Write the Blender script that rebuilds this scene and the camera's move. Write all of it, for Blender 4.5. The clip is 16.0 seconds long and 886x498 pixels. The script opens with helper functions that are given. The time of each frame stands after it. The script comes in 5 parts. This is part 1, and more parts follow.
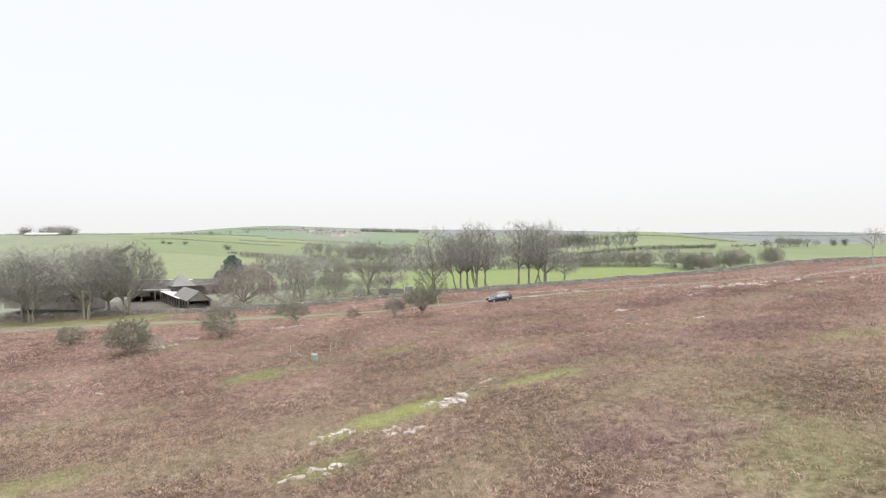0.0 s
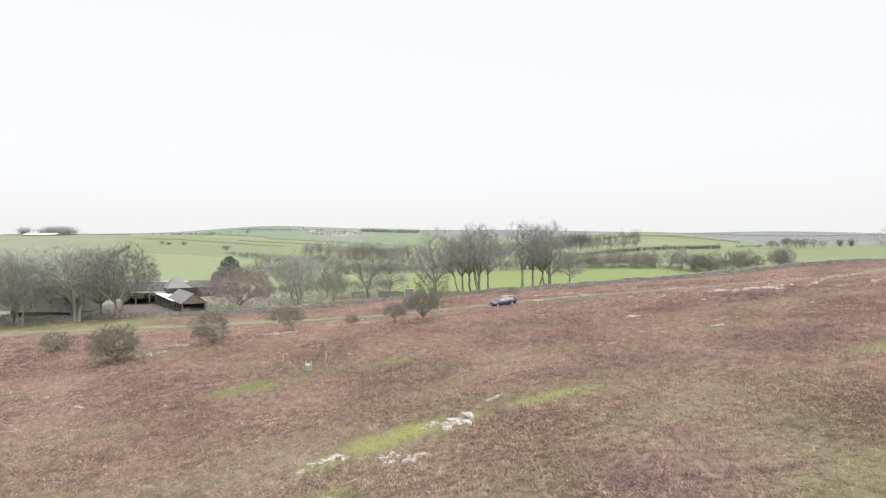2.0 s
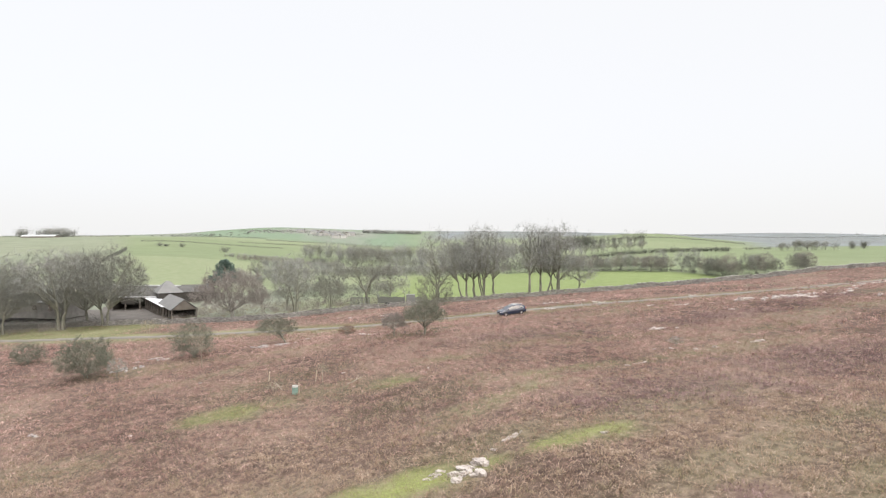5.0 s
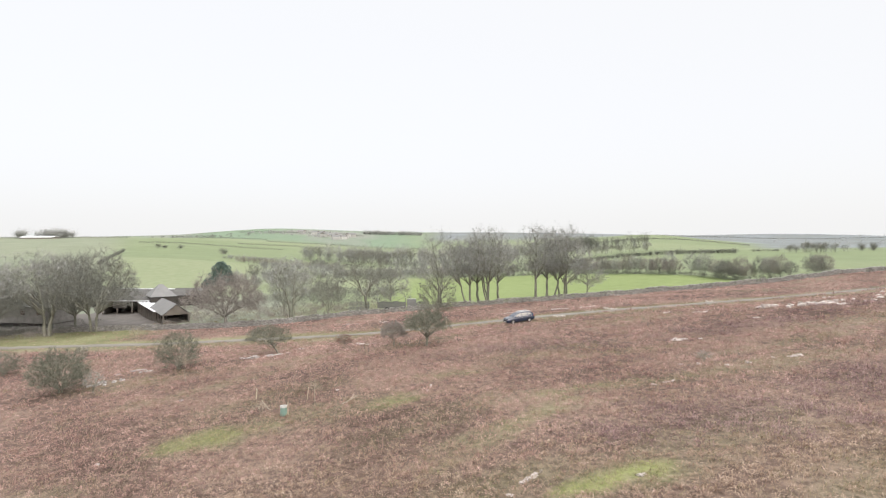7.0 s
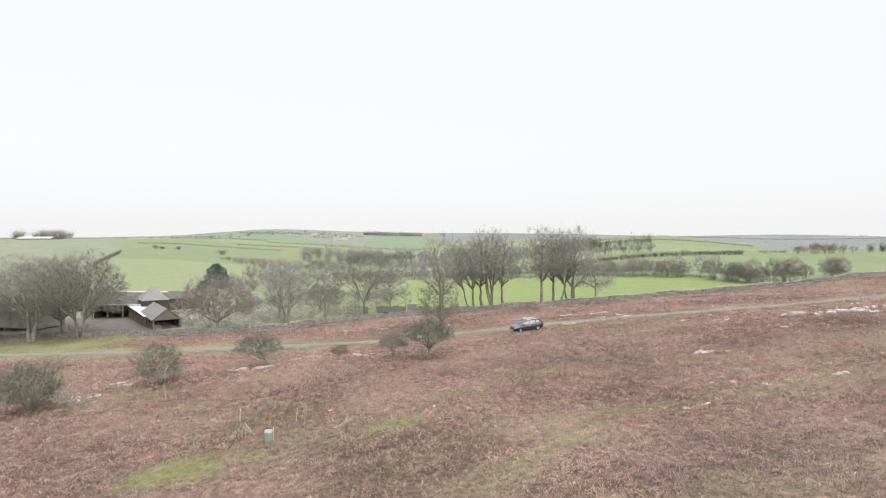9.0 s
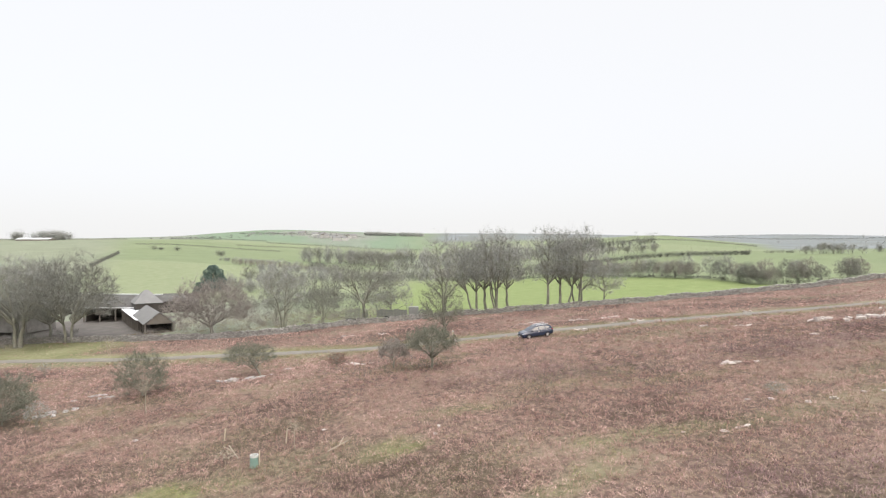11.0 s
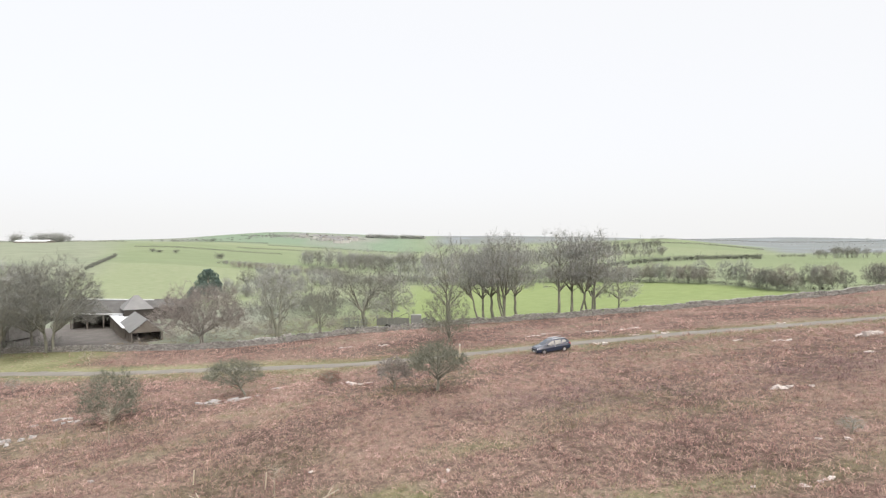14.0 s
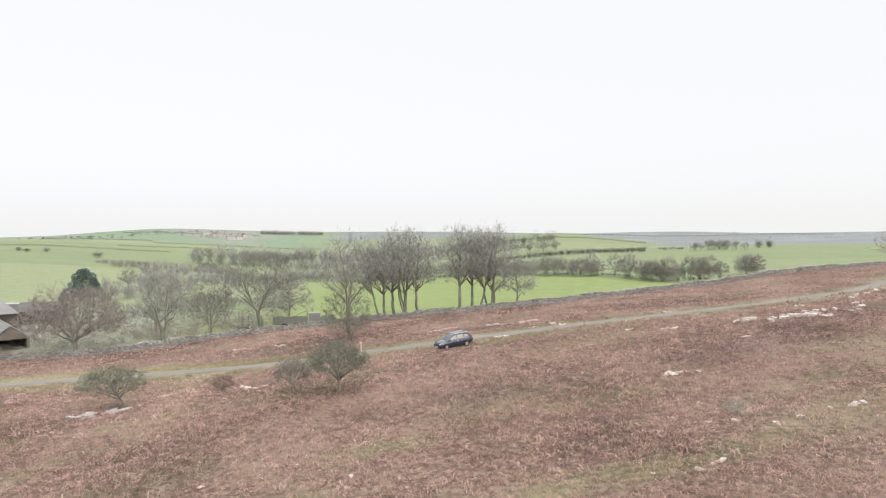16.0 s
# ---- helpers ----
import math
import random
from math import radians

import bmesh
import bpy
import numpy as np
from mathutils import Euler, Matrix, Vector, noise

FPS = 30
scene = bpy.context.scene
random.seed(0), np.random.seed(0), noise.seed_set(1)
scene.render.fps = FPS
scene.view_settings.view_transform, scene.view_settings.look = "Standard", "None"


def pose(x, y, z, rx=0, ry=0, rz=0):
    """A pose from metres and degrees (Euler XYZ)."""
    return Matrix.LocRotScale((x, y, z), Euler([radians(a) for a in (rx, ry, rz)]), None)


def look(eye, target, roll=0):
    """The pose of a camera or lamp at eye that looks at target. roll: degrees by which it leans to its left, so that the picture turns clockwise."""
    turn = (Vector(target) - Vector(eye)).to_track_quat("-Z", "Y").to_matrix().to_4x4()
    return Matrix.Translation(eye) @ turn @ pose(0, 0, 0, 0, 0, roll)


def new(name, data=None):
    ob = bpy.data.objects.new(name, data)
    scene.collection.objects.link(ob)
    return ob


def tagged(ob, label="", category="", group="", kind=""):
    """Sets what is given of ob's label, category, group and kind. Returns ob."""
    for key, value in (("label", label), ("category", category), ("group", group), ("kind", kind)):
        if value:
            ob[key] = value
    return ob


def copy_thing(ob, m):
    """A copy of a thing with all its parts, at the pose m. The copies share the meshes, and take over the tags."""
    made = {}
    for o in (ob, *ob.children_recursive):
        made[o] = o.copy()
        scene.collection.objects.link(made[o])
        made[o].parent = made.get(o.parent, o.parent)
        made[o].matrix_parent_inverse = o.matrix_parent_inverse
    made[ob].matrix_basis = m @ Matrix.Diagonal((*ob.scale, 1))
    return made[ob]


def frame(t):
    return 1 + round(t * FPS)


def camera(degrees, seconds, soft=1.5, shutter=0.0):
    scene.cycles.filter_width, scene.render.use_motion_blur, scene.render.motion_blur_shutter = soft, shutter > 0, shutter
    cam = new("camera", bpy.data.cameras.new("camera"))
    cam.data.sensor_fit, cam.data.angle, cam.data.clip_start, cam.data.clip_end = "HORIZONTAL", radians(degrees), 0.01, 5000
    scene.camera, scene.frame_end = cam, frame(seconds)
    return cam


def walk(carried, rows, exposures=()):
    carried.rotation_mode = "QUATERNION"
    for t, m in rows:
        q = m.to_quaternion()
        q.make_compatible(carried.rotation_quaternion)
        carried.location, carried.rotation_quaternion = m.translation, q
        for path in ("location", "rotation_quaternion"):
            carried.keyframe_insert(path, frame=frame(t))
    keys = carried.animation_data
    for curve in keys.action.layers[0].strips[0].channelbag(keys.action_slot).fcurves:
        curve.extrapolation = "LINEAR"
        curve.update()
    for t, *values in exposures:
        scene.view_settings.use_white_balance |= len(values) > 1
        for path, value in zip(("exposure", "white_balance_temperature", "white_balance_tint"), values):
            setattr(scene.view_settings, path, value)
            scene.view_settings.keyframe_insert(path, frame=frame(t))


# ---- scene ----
cam = camera(70.6, 16.0, soft=1.25)
PATH = [
    (0, (2.802, -1.009, 8.663), (2.762, 0.99, 8.628), -0.2),
    (1.5, (2.654, 1.683, 8.827), (2.612, 3.682, 8.792), -0.2),
    (3.5, (2.398, 5.712, 9.016), (2.354, 7.711, 8.983), -0.2),
    (7, (1.798, 13.817, 9.391), (1.748, 15.816, 9.364), -0.2),
    (9, (1.408, 18.61, 9.628), (1.357, 20.61, 9.603), -0.2),
    (11.5, (0.925, 23.755, 9.736), (0.871, 25.755, 9.712), -0.3),
    (12.5, (0.713, 25.881, 9.839), (0.657, 27.88, 9.813), -0.1),
    (13.5, (0.473, 28.189, 9.91), (0.416, 30.188, 9.887), -0.2),
    (14, (0.407, 28.996, 9.945), (0.348, 30.995, 9.929), -0.2),
    (14.5, (0.297, 29.431, 10.03), (0.241, 31.43, 10.01), -0.2),
    (15, (0.287, 29.789, 9.872), (0.329, 31.789, 9.85), -0.2),
    (15.5, (0.123, 30.116, 9.824), (0.305, 32.108, 9.797), -0.2),
    (16, (0.296, 30.249, 9.854), (0.557, 32.232, 9.822), -0.6),
]
UNIT = 1.18  # the plan below is drawn in units of this many metres
walk(cam, [(t, look(Vector(e) * UNIT, Vector(g) * UNIT, r)) for t, e, g, r in PATH])

# ---- sky and sun: bright overcast, brighter overhead than at the horizon ----
world = bpy.data.worlds.new("overcast")
scene.world = world
world.use_nodes = True
wn, wl = world.node_tree.nodes, world.node_tree.links
wn.clear()
w_out = wn.new("ShaderNodeOutputWorld")
w_sky = wn.new("ShaderNodeTexSky")
w_sky.sky_type, w_sky.sun_disc = "NISHITA", False
w_sky.dust_density, w_sky.ozone_density, w_sky.air_density = 6.0, 0.0, 0.4
w_sky.sun_elevation, w_sky.sun_rotation = radians(32), radians(150)
w_sky_bg = wn.new("ShaderNodeBackground")
w_sky_bg.inputs["Strength"].default_value = 0.05
w_co = wn.new("ShaderNodeTexCoord")
w_sep = wn.new("ShaderNodeSeparateXYZ")
w_pow = wn.new("ShaderNodeMath")
w_pow.operation, w_pow.use_clamp = "POWER", True
w_pow.inputs[1].default_value = 7.0
w_map = wn.new("ShaderNodeMath")
w_map.operation = "MULTIPLY_ADD"
w_map.inputs[1].default_value, w_map.inputs[2].default_value = 5.6, 0.897
w_cloud = wn.new("ShaderNodeBackground")
w_cloud.inputs["Color"].default_value = (0.997, 0.995, 0.991, 1)
w_add = wn.new("ShaderNodeAddShader")
wl.new(w_sky.outputs["Color"], w_sky_bg.inputs["Color"])
wl.new(w_co.outputs["Generated"], w_sep.inputs[0])
wl.new(w_sep.outputs["Z"], w_pow.inputs[0])
wl.new(w_pow.outputs[0], w_map.inputs[0])
wl.new(w_map.outputs[0], w_cloud.inputs["Strength"])
wl.new(w_sky_bg.outputs[0], w_add.inputs[0])
wl.new(w_cloud.outputs[0], w_add.inputs[1])
wl.new(w_add.outputs[0], w_out.inputs["Surface"])

sun = new("sun", bpy.data.lights.new("sun", "SUN"))
sun.data.energy, sun.data.angle, sun.data.color = 0.75, radians(25), (1.0, 0.96, 0.9)
sun.matrix_world = look((0, 0, 0), (-0.35, 0.7, -0.85))
scene.view_settings.exposure = 0.0


# ---- materials ----
def material(name, colours, scale=3.0, rough=0.9, metal=0.0, bump=0.0, fine=25.0, per="island", spread=0.5, grit=0.0):
    """Colours from dark to light, mixed by broad and fine noise and, by 'per', piece by piece."""
    m = bpy.data.materials.new(name)
    m.use_nodes = True
    nt = m.node_tree
    n, l = nt.nodes, nt.links
    b = n["Principled BSDF"]
    b.inputs["Roughness"].default_value, b.inputs["Metallic"].default_value = rough, metal
    b.inputs["Specular IOR Level"].default_value = 0.25 if rough > 0.7 else 0.5
    co = n.new("ShaderNodeTexCoord")
    broad, small = n.new("ShaderNodeTexNoise"), n.new("ShaderNodeTexNoise")
    broad.inputs["Scale"].default_value, small.inputs["Scale"].default_value = scale, fine
    broad.inputs["Detail"].default_value, small.inputs["Detail"].default_value = 4, 3
    geo = n.new("ShaderNodeNewGeometry")
    for t in (broad, small):
        l.new(geo.outputs["Position"], t.inputs["Vector"])
    mix = n.new("ShaderNodeMath")
    mix.operation = "MULTIPLY_ADD"
    speck = small.outputs["Fac"]
    if grit:
        crisp = n.new("ShaderNodeMapRange")
        crisp.inputs["From Min"].default_value, crisp.inputs["From Max"].default_value = 0.5 - 0.14 / grit, 0.5 + 0.14 / grit
        l.new(speck, crisp.inputs["Value"])
        speck = crisp.outputs[0]
    l.new(speck, mix.inputs[0])
    mix.inputs[1].default_value = 0.6
    l.new(broad.outputs["Fac"], mix.inputs[2])
    last = mix
    if per:
        if per == "island":
            src = geo.outputs["Random Per Island"]
        else:
            src = n.new("ShaderNodeObjectInfo").outputs["Random"]
        last = n.new("ShaderNodeMath")
        last.operation = "MULTIPLY_ADD"
        l.new(src, last.inputs[0])
        last.inputs[1].default_value = spread
        l.new(mix.outputs[0], last.inputs[2])
    lo, hi = 0.35, 1.25 + (spread if per else 0)
    rng = n.new("ShaderNodeMapRange")
    rng.inputs["From Min"].default_value, rng.inputs["From Max"].default_value = lo, hi
    l.new(last.outputs[0], rng.inputs["Value"])
    ramp = n.new("ShaderNodeValToRGB")
    while len(ramp.color_ramp.elements) < len(colours):
        ramp.color_ramp.elements.new(0.5)
    for i, c in enumerate(colours):
        ramp.color_ramp.elements[i].position = i / max(1, len(colours) - 1)
        ramp.color_ramp.elements[i].color = (*c, 1)
    l.new(rng.outputs[0], ramp.inputs["Fac"])
    l.new(ramp.outputs["Color"], b.inputs["Base Color"])
    if bump:
        bp = n.new("ShaderNodeBump")
        bp.inputs["Strength"].default_value, bp.inputs["Distance"].default_value = 0.8, bump
        l.new(mix.outputs[0], bp.inputs["Height"])
        l.new(bp.outputs["Normal"], b.inputs["Normal"])
    return m


def ground_material():
    """Common and fields in one: the plan's cover (lush turf, dull grass, pasture, rough moor, fell with haze in its
    colour) picks the sward; noise mottles it.
    """
    m = bpy.data.materials.new("ground_sward")
    m.use_nodes = True
    nt = m.node_tree
    n, l = nt.nodes, nt.links
    b = n["Principled BSDF"]
    b.inputs["Roughness"].default_value = 0.95
    b.inputs["Specular IOR Level"].default_value = 0.15
    geo = n.new("ShaderNodeNewGeometry")

    def noise_tex(scale, detail=5):
        t = n.new("ShaderNodeTexNoise")
        t.inputs["Scale"].default_value, t.inputs["Detail"].default_value = scale, detail
        l.new(geo.outputs["Position"], t.inputs["Vector"])
        return t.outputs["Fac"]

    def ramp(fac, *cols):
        r = n.new("ShaderNodeValToRGB")
        while len(r.color_ramp.elements) < len(cols):
            r.color_ramp.elements.new(0.5)
        for i, c in enumerate(cols):
            r.color_ramp.elements[i].position = 0.3 + 0.4 * i / (len(cols) - 1)
            r.color_ramp.elements[i].color = (*c, 1)
        l.new(fac, r.inputs["Fac"])
        return r.outputs["Color"]

    def blend(fac, a, c):
        x = n.new("ShaderNodeMix")
        x.data_type = "RGBA"
        l.new(fac, x.inputs["Factor"])
        l.new(a, x.inputs["A"])
        l.new(c, x.inputs["B"])
        return x.outputs["Result"]

    big, mid, fine = noise_tex(0.012), noise_tex(0.35), noise_tex(6.0)
    far_mottle = noise_tex(0.06)
    tangle, drift = noise_tex(2.2, 10), noise_tex(0.09, 3)
    mottle = n.new("ShaderNodeMath")
    mottle.operation = "MULTIPLY_ADD"
    l.new(tangle, mottle.inputs[0])
    mottle.inputs[1].default_value = 0.9
    half = n.new("ShaderNodeMath")
    half.operation = "MULTIPLY_ADD"
    l.new(drift, half.inputs[0])
    half.inputs[1].default_value, half.inputs[2].default_value = 0.9, -0.4
    l.new(half.outputs[0], mottle.inputs[2])
    litter = ramp(mottle.outputs[0], BRACKEN[0], BRACKEN[1], BRACKEN[2])
    dull = ramp(mottle.outputs[0], DULL[0], DULL[1], DULL[2])
    lush = ramp(fine, LUSH[0], LUSH[1])
    plots = n.new("ShaderNodeTexVoronoi")
    plots.inputs["Scale"].default_value = 0.0065
    l.new(geo.outputs["Position"], plots.inputs["Vector"])
    plot = n.new("ShaderNodeSeparateColor")
    l.new(plots.outputs["Color"], plot.inputs[0])
    pasture = blend(plot.outputs[0], ramp(far_mottle, PASTURE[0], PASTURE[1]), ramp(mid, PASTURE[1], PASTURE[2]))
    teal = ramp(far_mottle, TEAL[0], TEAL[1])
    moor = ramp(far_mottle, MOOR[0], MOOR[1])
    fell = blend(plot.outputs[1], ramp(far_mottle, FELL_HAZE[0], MOOR[0]), ramp(big, FELL_HAZE[0], FELL_HAZE[1]))
    cov = n.new("ShaderNodeVertexColor")
    cov.layer_name = "cover"
    sep = n.new("ShaderNodeSeparateColor")
    l.new(cov.outputs["Color"], sep.inputs[0])
    cov2 = n.new("ShaderNodeVertexColor")
    cov2.layer_name = "farcover"
    sep2 = n.new("ShaderNodeSeparateColor")
    l.new(cov2.outputs["Color"], sep2.inputs[0])
    common = blend(sep.outputs[0], blend(sep.outputs[1], litter, dull), lush)
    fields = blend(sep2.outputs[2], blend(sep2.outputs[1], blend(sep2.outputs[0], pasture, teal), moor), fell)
    fields = blend(cov2.outputs["Alpha"], fields, ramp(mid, MEADOW[0], MEADOW[1]))
    l.new(blend(sep.outputs[2], common, fields), b.inputs["Base Color"])
    bp = n.new("ShaderNodeBump")
    bp.inputs["Strength"].default_value, bp.inputs["Distance"].default_value = 0.7, 0.12
    l.new(fine, bp.inputs["Height"])
    l.new(bp.outputs["Normal"], b.inputs["Normal"])
    return m


BRACKEN = ((0.0622, 0.0411, 0.0338), (0.118, 0.0812, 0.066), (0.198, 0.144, 0.114))
DULL = ((0.07, 0.062, 0.039), (0.142, 0.132, 0.084), (0.235, 0.212, 0.147))
LUSH = ((0.165, 0.19, 0.062), (0.26, 0.285, 0.1))
PASTURE = ((0.138, 0.17, 0.094), (0.168, 0.199, 0.111), (0.216, 0.232, 0.145))
MEADOW = ((0.15, 0.19, 0.075), (0.19, 0.228, 0.098))
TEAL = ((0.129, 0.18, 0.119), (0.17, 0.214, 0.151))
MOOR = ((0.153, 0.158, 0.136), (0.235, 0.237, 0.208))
# pale blue-grey of the far hills: distance haze painted into the colour
FELL_HAZE = ((0.148, 0.165, 0.172), (0.215, 0.23, 0.24))

M_GROUND = ground_material()
M_FROND = material("dead_bracken", [(0.106, 0.0624, 0.055), (0.189, 0.112, 0.098), (0.313, 0.196, 0.169), (0.446, 0.301, 0.258), (0.584, 0.428, 0.367)], scale=0.1, fine=1.3, spread=0.95, grit=1.2)
M_FROND_RUST = material("rusty_bracken", [(0.118, 0.0745, 0.053), (0.195, 0.129, 0.0935), (0.287, 0.203, 0.149), (0.402, 0.304, 0.232), (0.529, 0.429, 0.342)], scale=0.1, fine=1.3, spread=0.95, grit=1.2)
M_FROND_MAUVE = material("mauve_bracken", [(0.085, 0.0538, 0.0532), (0.142, 0.0885, 0.0866), (0.221, 0.143, 0.139), (0.321, 0.221, 0.211), (0.425, 0.311, 0.291)], scale=0.1, fine=1.3, spread=0.95, grit=1.2)
M_STRAW = material("bleached_stalks", [(0.2, 0.15, 0.108), (0.31, 0.245, 0.18), (0.43, 0.355, 0.272)], scale=0.3, fine=2, spread=0.9)
M_TUFT = material("rough_grass", [(0.137, 0.12, 0.0672), (0.211, 0.177, 0.104), (0.317, 0.259, 0.176)], scale=0.3, fine=1.6, spread=0.7, grit=1.0)
M_TURF = material("lush_turf", [(0.175, 0.195, 0.055), (0.27, 0.295, 0.09), (0.38, 0.4, 0.16)], scale=0.6, fine=3, spread=0.7)
M_ROAD = material("road_surface", [(0.126, 0.113, 0.101), (0.168, 0.153, 0.135), (0.218, 0.197, 0.169)], scale=0.5, fine=9, per="", bump=0.02, rough=0.85)
M_ROCK = material("limestone", [(0.192, 0.168, 0.154), (0.4, 0.359, 0.331), (0.576, 0.53, 0.497)], scale=2.5, fine=11, bump=0.12, spread=0.25)
M_ROCK_GREY = material("lichened_limestone", [(0.166, 0.156, 0.148), (0.319, 0.301, 0.289), (0.51, 0.485, 0.466)], scale=2.5, fine=11, bump=0.12, spread=0.3)
M_WALL = material("wall_stone", [(0.12, 0.115, 0.108), (0.2, 0.192, 0.182), (0.3, 0.288, 0.272), (0.44, 0.42, 0.4)], scale=0.6, fine=6, bump=0.03, spread=1.1)
M_BARK = material("bark", [(0.117, 0.115, 0.0913), (0.203, 0.201, 0.164), (0.322, 0.312, 0.258)], scale=0.8, fine=9, bump=0.03, spread=0.3)
M_TWIG = material("bare_twigs", [(0.199, 0.203, 0.189), (0.303, 0.307, 0.291), (0.438, 0.441, 0.423)], scale=0.3, fine=2, spread=0.7)
M_TWIG_GREEN = material("lichened_twigs", [(0.119, 0.122, 0.108), (0.184, 0.186, 0.165), (0.266, 0.267, 0.243)], scale=0.5, fine=3, spread=0.7)
M_TWIG_BUSH = material("thorn_twigs", [(0.103, 0.108, 0.083), (0.164, 0.171, 0.132), (0.234, 0.245, 0.193)], scale=0.5, fine=3, spread=0.7)
M_TWIG_RED = material("reddish_twigs", [(0.167, 0.147, 0.135), (0.245, 0.221, 0.203), (0.345, 0.319, 0.294)], scale=0.5, fine=3, spread=0.7)
M_RUSSET = material("russet_twigs", [(0.14, 0.085, 0.07), (0.22, 0.14, 0.115), (0.3, 0.2, 0.165)], scale=0.5, fine=3, spread=0.7)
M_TWIG_PALE = material("pale_twigs", [(0.2, 0.17, 0.13), (0.33, 0.29, 0.23), (0.46, 0.41, 0.33)], scale=0.5, fine=3, spread=0.6)
M_YEW = material("yew_leaves", [(0.0562, 0.0864, 0.0788), (0.112, 0.158, 0.14), (0.188, 0.244, 0.206)], scale=0.4, fine=2, spread=0.8)
# hedge colour lightened so that it carries the haze of distance
M_HEDGE = material("hedge_leaves", [(0.098, 0.106, 0.09), (0.162, 0.168, 0.146), (0.24, 0.24, 0.21)], scale=0.1, fine=1, spread=0.8)
M_SLATE = material("slate_roof", [(0.11, 0.11, 0.11), (0.17, 0.166, 0.162), (0.25, 0.24, 0.228)], scale=0.5, fine=5, bump=0.02, spread=0.5, rough=0.7)
M_FELT = material("dark_roof_felt", [(0.055, 0.053, 0.05), (0.09, 0.086, 0.082), (0.14, 0.135, 0.13)], scale=0.5, fine=5, per="", rough=0.8)
M_SHEET = material("white_roof_sheet", [(0.62, 0.63, 0.65), (0.76, 0.77, 0.79)], scale=0.4, fine=5, per="", rough=0.45)
M_TIMBER = material("weathered_boards", [(0.1, 0.088, 0.075), (0.18, 0.16, 0.14), (0.28, 0.255, 0.225)], scale=0.7, fine=6, spread=0.5)
M_DARKWOOD = material("dark_boards", [(0.035, 0.032, 0.03), (0.06, 0.055, 0.05), (0.095, 0.088, 0.08)], scale=0.7, fine=6, spread=0.5)
M_STONEHOUSE = material("farm_stone", [(0.149, 0.137, 0.126), (0.228, 0.216, 0.201), (0.343, 0.326, 0.297)], scale=0.7, fine=4, bump=0.03, per="")
M_POST = material("pale_post", [(0.4, 0.34, 0.26), (0.62, 0.55, 0.43)], scale=2, fine=12, per="")
M_YARD = material("farmyard_dirt", [(0.0702, 0.0624, 0.0562), (0.109, 0.0983, 0.0897), (0.164, 0.148, 0.136)], scale=0.4, fine=3, per="")
M_PAINT = material("dark_blue_paint", [(0.018, 0.026, 0.05), (0.028, 0.038, 0.07)], scale=0.5, fine=3, per="", rough=0.16, metal=0.0)
M_PAINT.node_tree.nodes["Principled BSDF"].inputs["Coat Weight"].default_value = 1.0
M_GLASSY = material("tinted_glass", [(0.015, 0.018, 0.021), (0.024, 0.03, 0.033)], per="", rough=0.05)
M_RUBBER = material("rubber", [(0.012, 0.012, 0.012), (0.03, 0.03, 0.03)], per="", rough=0.85)
M_ALLOY = material("alloy", [(0.45, 0.465, 0.48), (0.75, 0.75, 0.78)], per="", rough=0.35, metal=0.8)
M_LAMP = material("lamp_glass", [(0.6, 0.6, 0.62), (0.8, 0.8, 0.82)], per="", rough=0.12)
M_RED = material("red_lens", [(0.25, 0.01, 0.01), (0.4, 0.02, 0.02)], per="", rough=0.15)
M_TUBE = material("green_plastic", [(0.14, 0.252, 0.21), (0.238, 0.336, 0.294)], scale=3, fine=20, per="", rough=0.5)
M_CAP = material("white_plastic", [(0.488, 0.495, 0.48), (0.6, 0.6, 0.585)], scale=3, fine=20, per="", rough=0.5)
M_STEEL = material("dull_steel", [(0.12, 0.125, 0.12), (0.25, 0.255, 0.25)], scale=2, fine=12, per="", rough=0.5, metal=0.5)
M_GREYBOX = material("grey_panel", [(0.18, 0.186, 0.18), (0.252, 0.252, 0.246)], scale=1, fine=8, per="", rough=0.6)
M_GREENM = material("dark_green_metal", [(0.102, 0.112, 0.0994), (0.191, 0.191, 0.178)], scale=1, fine=8, per="", rough=0.6)
M_FARWALL = material("far_limewash", [(0.35, 0.34, 0.33), (0.6, 0.59, 0.57)], scale=0.1, fine=1, per="object", spread=0.8)
M_GLASSY.node_tree.nodes["Principled BSDF"].inputs["Specular IOR Level"].default_value = 1.0
M_PAINT.node_tree.nodes["Principled BSDF"].inputs["Specular IOR Level"].default_value = 0.3
M_GLASSY.node_tree.nodes["Principled BSDF"].inputs["IOR"].default_value = 2.0



# ---- helpers of this scene ----
def link(name, verts, faces, mat, parent=None, label="", smooth=False):
    me = bpy.data.meshes.new(name)
    me.from_pydata([tuple(v) for v in verts] if not isinstance(verts, np.ndarray) else verts.tolist(), [], faces if isinstance(faces, list) else faces.tolist())
    me.update()
    if smooth:
        me.polygons.foreach_set("use_smooth", [True] * len(me.polygons))
    me.materials.append(mat)
    ob = new(name, me)
    ob.parent = parent
    if label:
        ob["label"] = label
    return ob


def part(name, bm, mat, parent, label="", smooth=False):
    me = bpy.data.meshes.new(name)
    bm.to_mesh(me)
    bm.free()
    if smooth:
        me.polygons.foreach_set("use_smooth", [True] * len(me.polygons))
    me.materials.append(mat)
    ob = new(name, me)
    ob.parent = parent
    if label:
        ob["label"] = label
    return ob


def thing(name, m, label, category, group="", kind=""):
    ob = new(name)
    ob.empty_display_size = 0.3
    ob.matrix_basis = m
    return tagged(ob, label, category, group, kind)


